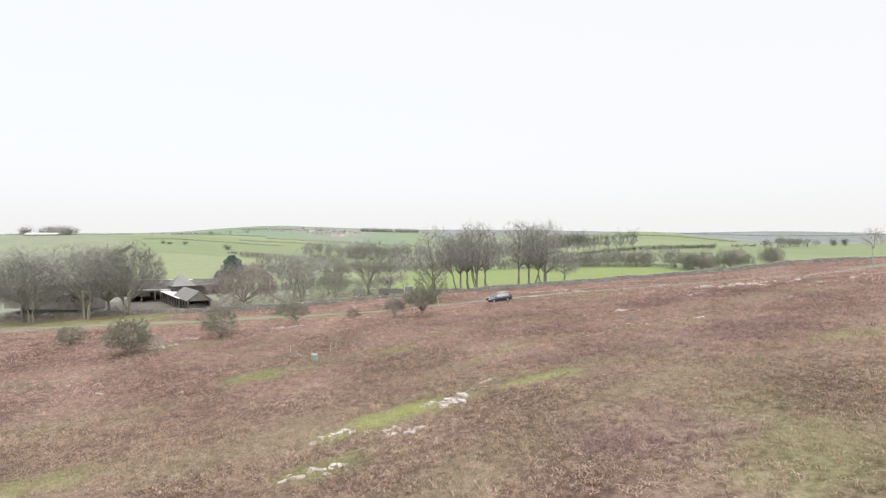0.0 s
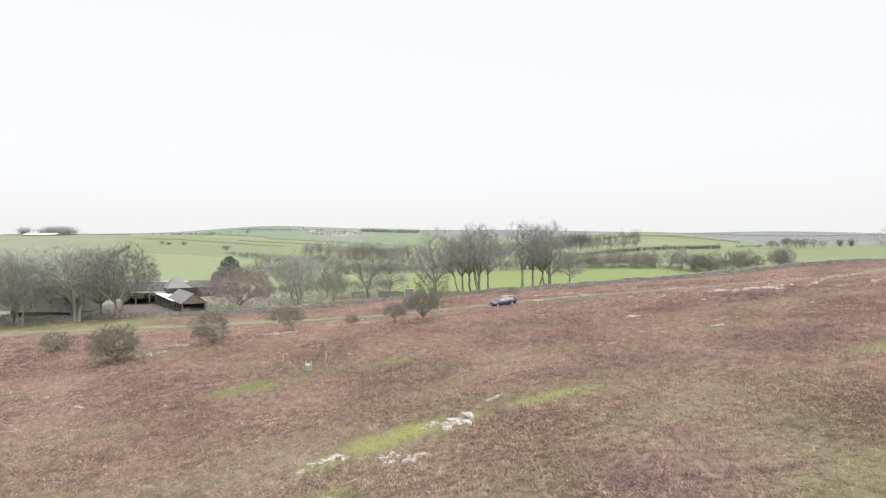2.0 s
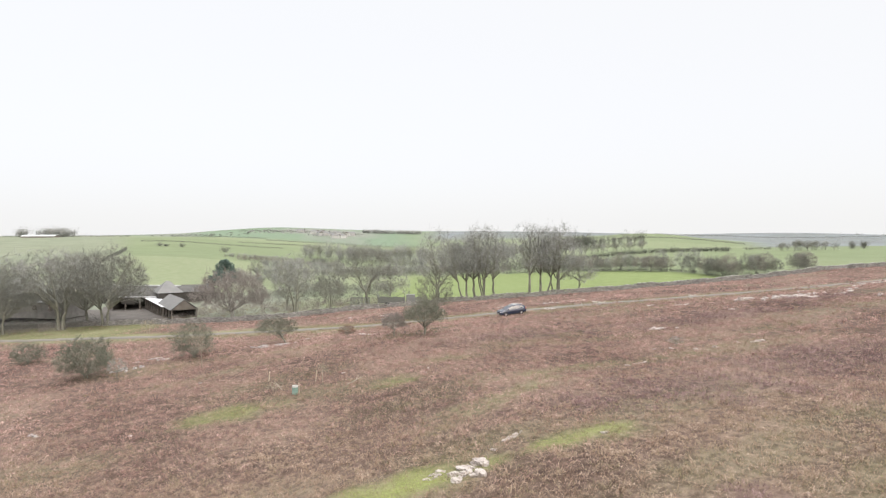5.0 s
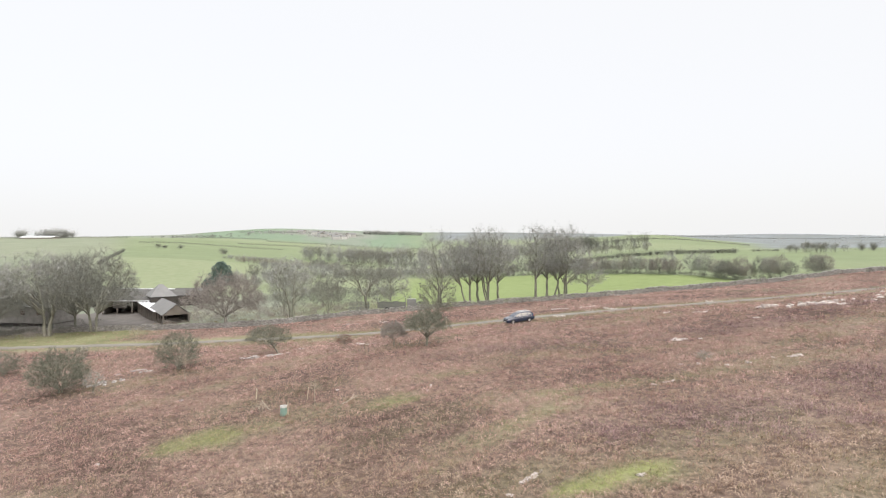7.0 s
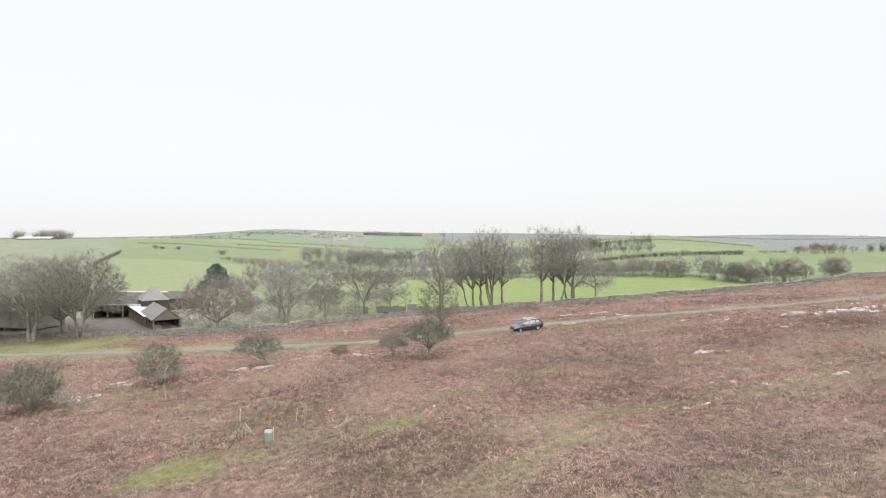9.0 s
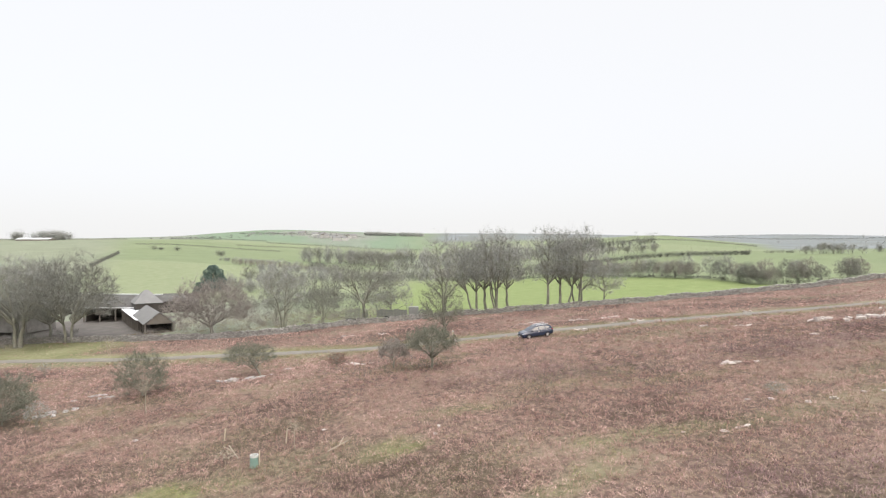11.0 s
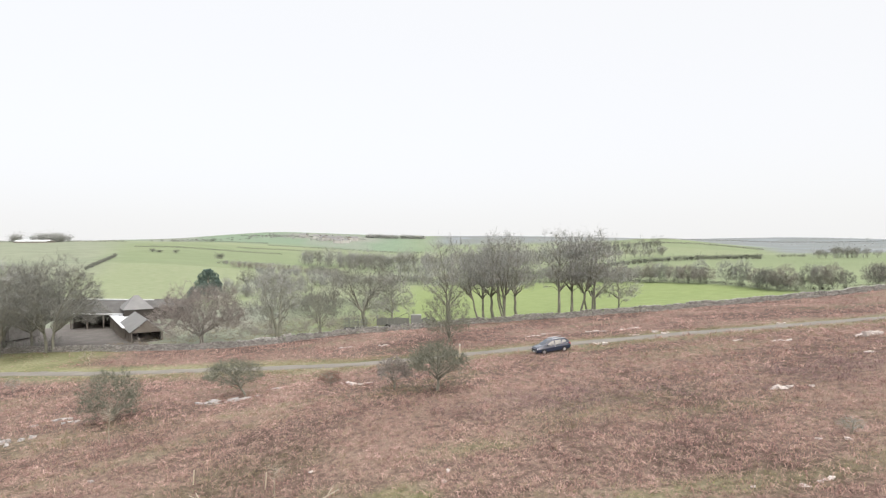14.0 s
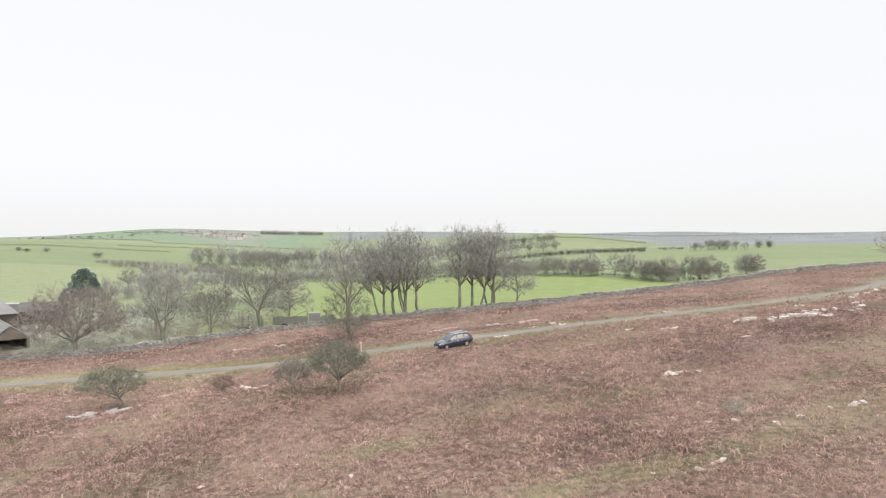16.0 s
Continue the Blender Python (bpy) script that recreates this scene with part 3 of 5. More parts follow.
def spot(x, y, turn=0.0, size=1.0, sink=0.0, tallness=1.0):
    return Matrix.LocRotScale((x, y, on(x, y, -sink)), Euler((0, 0, radians(turn))), (size, size, size * tallness))


def copy_at(ob, x, y, turn=0.0, size=1.0, tallness=1.0, label=""):
    c = copy_thing(ob, spot(x, y, turn))
    c.scale = (size, size, size * tallness)
    if label:
        c["label"] = label
    return c



def brush(name, centres, mat, label, per, size, tall, thick, seed, category="hedge", trunk=True):
    """Far woody cover: one mesh of many short twig pieces round stems."""
    rg = np.random.default_rng(seed)
    c = np.asarray(centres, float)
    n, per = len(c), int(per * 2.2)
    base = np.repeat(c, per, 0)
    rel = rg.normal(size=(n * per, 3)) * (.42, .42, .3)
    rel[:, 2] = np.abs(rel[:, 2] * .9 + .5)
    sc = np.repeat(rg.uniform(.75, 1.2, n), per)[:, None]
    p = base + rel * (size, size, tall) * sc
    d = rel * (1.2, 1.2, .6) + rg.normal(size=rel.shape) * .35 + (0, 0, .5)
    d /= np.linalg.norm(d, axis=1, keepdims=True)
    ln = rg.uniform(.12, .3, (n * per, 1)) * tall
    p[:, 2] = np.maximum(p[:, 2], base[:, 2] + .1)
    r0 = np.full(n * per, thick) * rg.uniform(.6, 1.3, n * per)
    if trunk:
        p = np.concatenate([p, c + (0, 0, -.3)])
        d = np.concatenate([d, rg.normal(size=(n, 3)) * .08 + (0, 0, 1)])
        ln = np.concatenate([ln, np.full((n, 1), tall * .75)])
        r0 = np.concatenate([r0, np.full(n, thick * 2.2)])
    v, f = blades(p, p + d * ln, r0 * 1.15, seed)
    ob = link(name, v, f, mat)
    return tagged(ob, label, category, kind="stuff")


def along(pts, gap, jitter, seed):
    rg = random.Random(seed)
    out = []
    for (x0, y0), (x1, y1) in zip(pts, pts[1:]):
        k = max(1, int(math.hypot(x1 - x0, y1 - y0) / gap))
        for i in range(k):
            x, y = x0 + (x1 - x0) * i / k + rg.gauss(0, jitter), y0 + (y1 - y0) * i / k + rg.gauss(0, jitter)
            out.append((x, y, on(x, y)))
    return out


def within(x0, x1, y0, y1, count, seed):
    rg = random.Random(seed)
    out = []
    for _ in range(count):
        x, y = rg.uniform(x0, x1), rg.uniform(y0, y1)
        out.append((x, y, on(x, y)))
    return out


def view_x(b, y):
    """The plan's x that fits pixel column b of the opening camera view, centre 784 and focal length 1107, at distance
    y.
    """
    return 2.8 + ((b - 784) / 1107 - 0.02) * (y + 1)


W = "bare trees behind the wall"
tall_a = tree("tree", spot(-1.5, 129, 40), "tall bare ash with a slim forked trunk behind the stone wall", "tree", W, seed=3, tall=14.4, crown=4.9, kids=(26, 8, 7, 7), bole=0.24, forks=2, girth=0.022, mid=0.57, low=-0.9, rise=1.0, twig=0.0115, reach=1.15)
tall_b = tree("tree", spot(3.0, 129.3, 0), "tall slender bare tree leaning over behind the stone wall", "tree", W, seed=8, tall=12.6, crown=3.6, kids=(16, 8, 7, 7), bole=0.36, girth=0.016, lean=(-0.2, 0), mid=0.66, low=-0.6, rise=1.2, twig=0.0115, reach=1.15)
tall_c = tree("tree", spot(7.1, 129, 0), "tall bare ash with several upright stems behind the wall", "tree", W, seed=12, tall=14.6, crown=5.4, kids=(38, 8, 7, 6), bole=0.3, forks=6, girth=0.032, mid=0.6, low=-0.85, rise=1.2, twig=0.0115, reach=1.15)
tall_d = tree("tree", spot(16, 129, 0), "tall bare tree with a sinuous trunk behind the stone wall", "tree", W, seed=21, tall=14.4, crown=4.5, kids=(24, 8, 7, 7), bole=0.32, girth=0.021, mid=0.61, low=-0.85, rise=1.0, twig=0.0115, reach=1.15)
open_a = tree("tree", spot(-29, 127.5, 0), "spreading bare tree with a low forked trunk beside the wall", "tree", W, seed=31, tall=11.6, crown=4.9, kids=(15, 9, 7, 6), bole=0.22, forks=2, girth=0.034, mid=0.62, low=-0.7, twig=0.0115, reach=1.1)
open_b = tree("tree", spot(-15.2, 129, 0), "broad-crowned bare tree with a stout forked trunk by the wall", "tree", W, seed=37, tall=12.6, crown=6.2, kids=(22, 9, 7, 6), bole=0.28, forks=2, girth=0.032, mid=0.64, low=-0.6, reach=1.1, twig=0.0115, twigs=M_TWIG_GREEN)
small_a = tree("tree", spot(25.3, 129.2, 0), "small open bare tree with spreading side branches by the wall", "tree", W, seed=44, tall=7.8, crown=3.9, kids=(18, 9, 7, 4), bole=0.12, girth=0.022, mid=0.5, low=-0.6, rise=0.35)
thicket = tree("tree", spot(-22.3, 128.4, 0), "low many-stemmed bare tree tangled behind the wall", "tree", W, seed=51, tall=8.4, crown=3.6, kids=(22, 8, 6, 4), bole=0.1, rise=1.1, forks=4, girth=0.028, mid=0.55, low=-0.6, twigs=M_TWIG_GREEN)
Y = "bare farmyard trees"
wood_a = tree("tree", spot(-64.5, 125.5, 0), "big round-crowned bare tree shading the farmyard", "tree", Y, seed=61, tall=15.0, crown=8.7, kids=(42, 10, 8, 7), bole=0.22, girth=0.026, mid=0.54, low=-0.8, rise=1.0, forks=2, twig=0.0135, reach=1.1, twigs=M_TWIG_GREEN)
wood_b = tree("tree", spot(-71.5, 123.2, 0), "bare tree with heavy spreading limbs beside the farmyard wall", "tree", Y, seed=67, tall=15.6, crown=7.8, kids=(18, 9, 8, 6), bole=0.26, forks=2, girth=0.034, mid=0.6, low=-0.4, rise=0.9, twig=0.014)
russet = tree("tree", spot(-40, 125, 0), "russet-twigged low tree with a wide crown beside the barn", "tree", Y, seed=73, tall=9.4, crown=7.2, kids=(40, 10, 8, 7), bole=0.12, forks=3, girth=0.028, mid=0.48, low=-0.65, twigs=M_TWIG_RED, bark=M_TWIG_RED, twig=0.014)
copy_at(tall_d, 18.0, 130, 160, 0.95)
copy_at(tall_b, 19.4, 129.6, 150, 1.05)
copy_at(tall_a, 21.5, 129, 75, 0.97)
copy_at(tall_d, 3.8, 130, 200, 0.9)
copy_at(tall_d, 5.4, 130.5, 250, 0.95)
copy_at(tall_d, 9.2, 129.8, 310, 0.88)
copy_at(tall_b, 20.6, 130.4, 20, 0.95)
copy_at(small_a, -10.9, 129.8, 80, 1.02, 1.15)
copy_at(wood_b, -87, 127, 100, 1.05)
copy_at(wood_a, -80, 136, 140, 1.0)
copy_at(wood_a, -72, 132, 260, 0.9)
copy_at(wood_a, -82, 122, 20, 0.85)
copy_at(wood_a, -91, 133, 70, 0.95)
copy_at(thicket, -34, 141, 30, 0.9)
copy_at(thicket, -38, 165, 110, 1.0)
copy_at(thicket, -47, 187, 200, 1.1)
copy_at(open_a, -30, 178, 220, 0.8)
copy_at(thicket, -21, 172, 300, 0.9)
copy_at(thicket, -28, 150, 250, 0.75)
tree("tree", spot(78, 113, 0), "lone thin bare thorn tree standing in bracken", "tree", "lone thorns", seed=46, tall=7.4, crown=2.9, kids=(12, 7, 5, 3), bole=0.3, girth=0.018, mid=0.62, low=-0.3, twig=0.011, bark=M_TWIG, twigs=M_TWIG_PALE)

# ---- bushes on the common ----
H = "hawthorn bushes"
thorn = tree("bush", spot(-1.4, 75.9, 0), "round bare hawthorn bush with a short trunk in bracken", "bush", H, seed=81, tall=3.8, crown=2.4, kids=(32, 9, 8, 6), bole=0.24, girth=0.036, mid=0.57, low=-0.4, twigs=M_TWIG_BUSH, twig=0.008)
tree("bush", spot(-4.9, 77.6, 0), "small reddish bare bush beside the hawthorn", "bush", H, seed=83, tall=2.7, crown=1.5, kids=(24, 9, 7, 6), bole=0.1, forks=3, girth=0.026, mid=0.55, low=-0.4, twigs=M_TWIG_RED, twig=0.008)
leaner = tree("bush", spot(-17.8, 81.2, 0), "leaning hawthorn bush with lichened twigs over limestone", "bush", H, seed=85, tall=3.2, crown=2.6, kids=(28, 9, 7, 5), bole=0.22, girth=0.036, lean=(-0.7, 0.1), mid=0.55, low=-0.35, twigs=M_TWIG_BUSH, twig=0.008)
dense = tree("bush", spot(-35.3, 71, 0), "dense grey-green thorn bush down to the ground in bracken", "bush", H, seed=87, tall=4.3, crown=2.8, kids=(44, 9, 8, 6), bole=0.04, forks=2, girth=0.026, mid=0.45, low=-0.9, twigs=M_TWIG_BUSH, twig=0.009)
upright = tree("bush", spot(-26.7, 76.5, 0), "upright grey-green thorn bush in bracken", "bush", H, seed=89, tall=4.1, crown=2.5, kids=(34, 8, 8, 6), bole=0.04, rise=1.2, forks=5, girth=0.02, mid=0.45, low=-1.0, twigs=M_TWIG_BUSH, twig=0.008)
copy_at(upright, -50.5, 84.2, 70, 0.85, 0.8)
roadside = tree("bush", spot(-1.0, 106.2, 0), "ivy-grey roadside thorn with upswept branches", "bush", H, seed=91, tall=7.0, crown=3.2, kids=(34, 8, 7, 5), bole=0.05, rise=1.4, forks=5, girth=0.018, lean=(-0.18, 0), mid=0.45, low=-0.95, twigs=M_TWIG_BUSH, twig=0.01)
dark_bush = tree("bush", spot(-31.2, 69.3, 0), "small dark twiggy bush beside pale rocks", "bush", H, seed=93, tall=2.2, crown=1.1, kids=(16, 8, 6), bole=0.1, forks=2, girth=0.02, mid=0.55, low=-0.5, twig=0.008)
tree("bush", spot(-10.8, 82, 0), "low reddish-brown bush in bracken", "bush", H, seed=99, tall=1.3, crown=1.0, kids=(20, 8, 6, 4), bole=0.05, forks=3, girth=0.02, mid=0.5, low=-0.8, twigs=M_RUSSET, twig=0.008)
copy_at(dark_bush, -46.9, 93.4, 160, 0.8, 0.9)
copy_at(dark_bush, 20.3, 61.5, 90, 0.7, 0.6, "low purplish twiggy bush sunk in bracken")
pale_tree = tree("sapling", spot(-46.4, 105.9, 0), "pale bare sapling on the grassy verge", "sapling", "saplings", seed=95, tall=2.6, crown=1.3, kids=(12, 5, 4), bole=0.2, forks=2, girth=0.016, mid=0.6, twigs=M_TWIG_PALE, bark=M_TWIG_PALE, twig=0.009)
birch = tree("sapling", spot(-23, 69.8, 0), "thin pale birch sapling standing in bracken", "sapling", "saplings", seed=97, tall=3.2, crown=0.8, kids=(8, 4, 3), bole=0.3, girth=0.014, mid=0.6, twigs=M_TWIG_PALE, bark=M_TWIG_PALE, twig=0.008)
copy_at(birch, -8.8, 59.3, 80, 0.75, 0.8)
copy_at(pale_tree, -12.3, 57.9, 10, 0.6, 0.6)

# ---- dry stone wall along the foot of the common ----
g = random.Random(5)


def wall_stones(x0, x1, tall, mat, name, label, line=wall_y, tumble=0.0):
    cube = np.array([(x, y, z) for x in (-1, 1) for y in (-1, 1) for z in (-1, 1)], float)
    cf = np.array(((0, 1, 3, 2), (4, 6, 7, 5), (0, 4, 5, 1), (2, 3, 7, 6), (0, 2, 6, 4), (1, 5, 7, 3)))
    vs, fs, k = [], [], 0
    rows = int(tall / 0.11)
    for row in range(rows + 1):
        x = x0
        while x < x1:
            cope = row == rows
            ln = g.uniform(0.14, 0.4) if not cope else g.uniform(0.1, 0.2)
            if g.random() > tumble * row / rows:
                yy = float(line(x))
                slope = float(line(x + 0.5)) - float(line(x - 0.5))
                ang = math.atan(slope) + g.gauss(0, 0.07)
                thick = 0.34 - 0.12 * row / rows
                sx, sy, sz = ln * 0.49, thick * g.uniform(0.9, 1.15), (0.06 if not cope else g.uniform(0.05, 0.13))
                c, s = math.cos(ang), math.sin(ang)
                tilt = g.gauss(0, 0.08) + (0.3 if cope else 0)
                v = cube * (sx, sy, sz) * (1 + np.array([[g.uniform(-0.14, 0.14) for _ in range(3)] for _ in range(8)]))
                v[:, 2] += v[:, 0] * tilt
                px, py = v[:, 0] * c - v[:, 1] * s, v[:, 0] * s + v[:, 1] * c
                wave = 0.07 * math.sin(x * 0.7) + 0.05 * math.sin(x * 2.3)
                vs.append(np.stack([px + x, py + yy, v[:, 2] + on(x, yy) + row * 0.11 * (1 + 1.2 * wave) + 0.06], 1))
                fs.append(cf + 8 * k)
                k += 1
            x += ln / math.sqrt(1 + float(line(x + 0.5) - line(x - 0.5)) ** 2)
    t = thing(name, pose(0, 0, 0), label, "wall", kind="structure")
    link("stones", np.concatenate(vs), np.concatenate(fs), mat, t)
    t.children[0]["kind"] = "stuff"
    return t


wall_stones(-108, 150, 0.8, M_WALL, "dry_stone_wall", "grey lichened dry stone wall between common and fields", tumble=0.25)

# ---- limestone showing through the bracken ----
def rock(m, long, wide, tall, seed, detail, label, flat=0.5, group="limestone outcrops", grey=False):
    gg = random.Random(seed)
    bm = bmesh.new()
    bmesh.ops.create_icosphere(bm, subdivisions=detail, radius=1)
    off = Vector((gg.uniform(0, 50), gg.uniform(0, 50), gg.uniform(0, 50)))
    for v in bm.verts:
        n = noise.noise(v.co * 1.6 + off) * 0.5 + noise.noise(v.co * 4.0 + off) * 0.4 + noise.cell(v.co * 2.4 + off) * 0.2
        v.co *= 1 + n
        v.co.z = min(v.co.z, flat + 0.12 * noise.noise(v.co * 3 + off))
        v.co = Vector((v.co.x * long / 2, v.co.y * wide / 2, max(v.co.z, -0.5) * tall))
    ob = part("rock", bm, M_ROCK_GREY if grey else M_ROCK, None)
    ob.matrix_basis = m
    return tagged(ob, label, "rock", group)


# by the lane, the rocks at x 14.4, 22.1 and 35.7 stand for sheep
ROCKS = ((2.9, 37.9, 1.6, 1.3, .5, 20), (2.5, 37.2, 1.4, .9, .4, 0), (-3.8, 34.6, 1.7, .7, .3, 27), (-4.9, 34.1, 1.3, .6, .25, 20), (0.6, 32.6, 1.3, .7, .3, 25), (-0.7, 33.1, 1.0, .6, .3, 10),
         (-3.3, 29.5, 1.3, .8, .3, 15), (-4.9, 29.2, 1.6, .7, .25, 10), (5.0, 41.2, 1.3, .5, .25, 40), (1.1, 37.4, 1.1, .5, .2, 25), (9.3, 39.7, .7, .4, .2, 20), (3.9, 39.6, .5, .4, .2, 0),
         (21.9, 71.8, 2.2, .9, .4, 10), (24.0, 72, .7, .5, .3, 0), (15.8, 55.7, .9, .5, .2, 20), (26.6, 60.5, 1.2, .6, .3, 5), (23.1, 60, .8, .6, .3, 15), (21.2, 59.5, .7, .5, .35, 0), (25, 60.2, .5, .4, .2, 0),
         (19.6, 60.4, .6, .4, .3, 30), (12.6, 55.4, .4, .3, .2, 0), (14.7, 55.3, .7, .4, .2, 30), (18.4, 61.3, .5, .4, .2, 10),
         (36.7, 86.3, 1.6, 1.0, .6, 0), (37.9, 86.7, 1.3, 1.0, .65, 25), (39, 85.4, 1.0, .8, .55, 0), (40.9, 86.1, 1.5, 1.1, .7, 10), (42.3, 85.5, 1.9, 1.1, .6, 5), (43.8, 85.9, 1.8, 1.0, .55, 0), (44.6, 84.6, 1.4, .7, .3, 0),
         (45.5, 88.5, 1.5, .8, .4, 0), (47, 87.7, 2.0, .9, .4, 10), (48.8, 86.3, 1.8, .9, .35, 0), (50.5, 87.5, 1.6, .8, .4, 20), (50.2, 81.3, 1.1, .8, .6, 0), (52.5, 90.2, 1.7, .9, .4, 0),
         (56.5, 95.5, 1.9, 1.0, .5, 15), (58.6, 97, 1.7, 1.0, .5, 10), (60.8, 98.3, 1.9, 1.0, .55, 25), (63, 99.6, 1.6, .9, .5, 20), (65, 101, 1.8, 1.0, .5, 20), (56, 84, 1.8, .9, .4, 10), (60, 88, 1.6, .8, .4, 10), (64, 90, 2.2, .9, .4, 20),
         (47.5, 92.5, 1.5, .7, .35, 5), (35.7, 99.0, 1.2, .7, .45, 10), (22.1, 97.6, 1.7, .8, .35, 5), (19.0, 97.0, 1.1, .6, .3, 5), (14.4, 92.9, 1.3, .8, .6, 5), (16.2, 103, 2.2, .8, .3, 5), (20.3, 103.3, 2.3, .8, .3, 8), (9.0, 104.5, 1.6, .7, .3, 0), (11, 105, 2.0, .7, .3, 0),
         (-8.1, 81.9, 1.8, .9, .4, 5), (-9.4, 82.4, 1.0, .6, .3, 0), (-17.2, 80.0, 1.5, .8, .4, 10), (-20.4, 79.8, 2.4, .9, .35, 20), (-18.7, 79.4, 3.4, 1.1, .3, 15), (-16, 83, 1.2, .6, .3, 0),
         (-32.3, 78, 2.2, 1.2, .5, 20), (-30.4, 77.4, 1.2, .8, .4, 10), (-32.3, 72.9, 1.1, .8, .6, 0), (-31.2, 73.5, .9, .7, .5, 30), (-33.2, 72.4, .9, .7, .5, 10),
         (-29.1, 54.4, 1.1, .7, .35, 0), (-20.7, 52, .5, .4, .3, 0), (-7.6, 62.3, .7, .4, .2, 0), (-.3, 60.3, .4, .35, .35, 0), (-.5, 59.2, .4, .3, .25, 40), (-20.8, 64.2, .5, .4, .25, 0), (-9.6, 108, 1.4, .7, .35, 0), (-14.5, 109, 1.6, .6, .3, 0),
         (30, 88, 1.8, .7, .25, 0), (27, 90, 1.2, .6, .25, 0), (33, 80, 1.1, .6, .25, 0))
gr = random.Random(17)
for i in range(0, len(ROCKS)):
    x, y, ln, wd, tl, tn = ROCKS[i]
    near = y < 46
    many = 1 if ln < 0.9 else (8 if near else 2 if x > 44 else 3)
    for k in range(many):
        f = (k - (many - 1) / 2) / many
        size = gr.uniform(0.16, 0.38) if near and many > 1 else gr.uniform(0.28, 0.5) if many > 1 else gr.uniform(0.45, 0.75)
        c, s = math.cos(radians(tn)), math.sin(radians(tn))
        bold = 1.3 if 36 < x < 46 and 84 < y < 89 else 1.0
        px, py = x + f * ln * c - gr.gauss(0, 0.38) * wd * s, y + f * ln * s + gr.gauss(0, 0.38) * wd * c
        rock(pose(px, py, on(px, py, -0.03), gr.gauss(0, 9), gr.gauss(0, 9), tn + gr.gauss(0, 25)), ln * size * bold, wd * size * 1.5 * bold, tl * gr.uniform(0.45, 1.0) * bold, 20 * i + k, 3 if near else 2,
             ("grey lichened limestone slab in bracken" if x < -12 else "pale weathered limestone lying in bracken") if ln * size > 0.6 else "small pale limestone in bracken", grey=x < -12)
for k in range(16):
    px, py = gr.uniform(-33, -19), gr.uniform(127.2, 130)
    rock(pose(px, py, on(px, py, 0.02), gr.gauss(0, 9), gr.gauss(0, 9), gr.uniform(0, 180)), gr.uniform(.6, 1.4), gr.uniform(.4, .8), gr.uniform(.3, .6), 900 + k, 2, "grey tumbled wall rubble in rough grass", group="wall rubble", grey=True)


# ---- the parked car ----
def wheel(bm_m, r, w):
    """Tyre and rim of a wheel whose axle lies along y."""
    tyre, rim = bmesh.new(), bmesh.new()
    k = 20
    prof = ((r * 0.62, -w / 2), (r * 0.95, -w / 2), (r, -w * 0.35), (r, w * 0.35), (r * 0.95, w / 2), (r * 0.62, w / 2))
    rings = [[tyre.verts.new((a * math.cos(t), b, a * math.sin(t))) for a, b in prof] for t in [i * 6.28319 / k for i in range(k)]]
    for i in range(k):
        for j in range(len(prof) - 1):
            tyre.faces.new((rings[i][j], rings[i][j + 1], rings[(i + 1) % k][j + 1], rings[(i + 1) % k][j]))
    bmesh.ops.create_cone(rim, cap_ends=True, segments=20, radius1=r * 0.4, radius2=r * 0.4, depth=w * 0.7, matrix=pose(0, 0, 0, 90))
    for i in range(5):
        box(rim, -0.05, -w * 0.46, r * 0.1, 0.05, w * 0.42, r * 0.63, m=pose(0, 0, 0, 0, i * 72))
    return tyre, rim


def section_body(stations):
    """A shell through cross-sections (x, half width low, half width high, z low, z shoulder, z top, half width top)."""
    bm = bmesh.new()
    rings = []
    for x, wl, wh, z0, z1, z2, wt in stations:
        pts = [(wl * 0.9, z0), (wl, z0 + 0.12), (wh, z1), (wt, z2), (wt * 0.6, z2 + 0.03)]
        ring = [bm.verts.new((x, -a, b)) for a, b in pts] + [bm.verts.new((x, a, b)) for a, b in pts[::-1]]
        rings.append(ring)
    for a, b in zip(rings, rings[1:]):
        for i in range(len(a)):
            bm.faces.new((a[i], a[(i + 1) % len(a)], b[(i + 1) % len(a)], b[i]))
    bm.faces.new(rings[0][::-1])
    bm.faces.new(rings[-1])
    bmesh.ops.recalc_face_normals(bm, faces=bm.faces)
    return bm


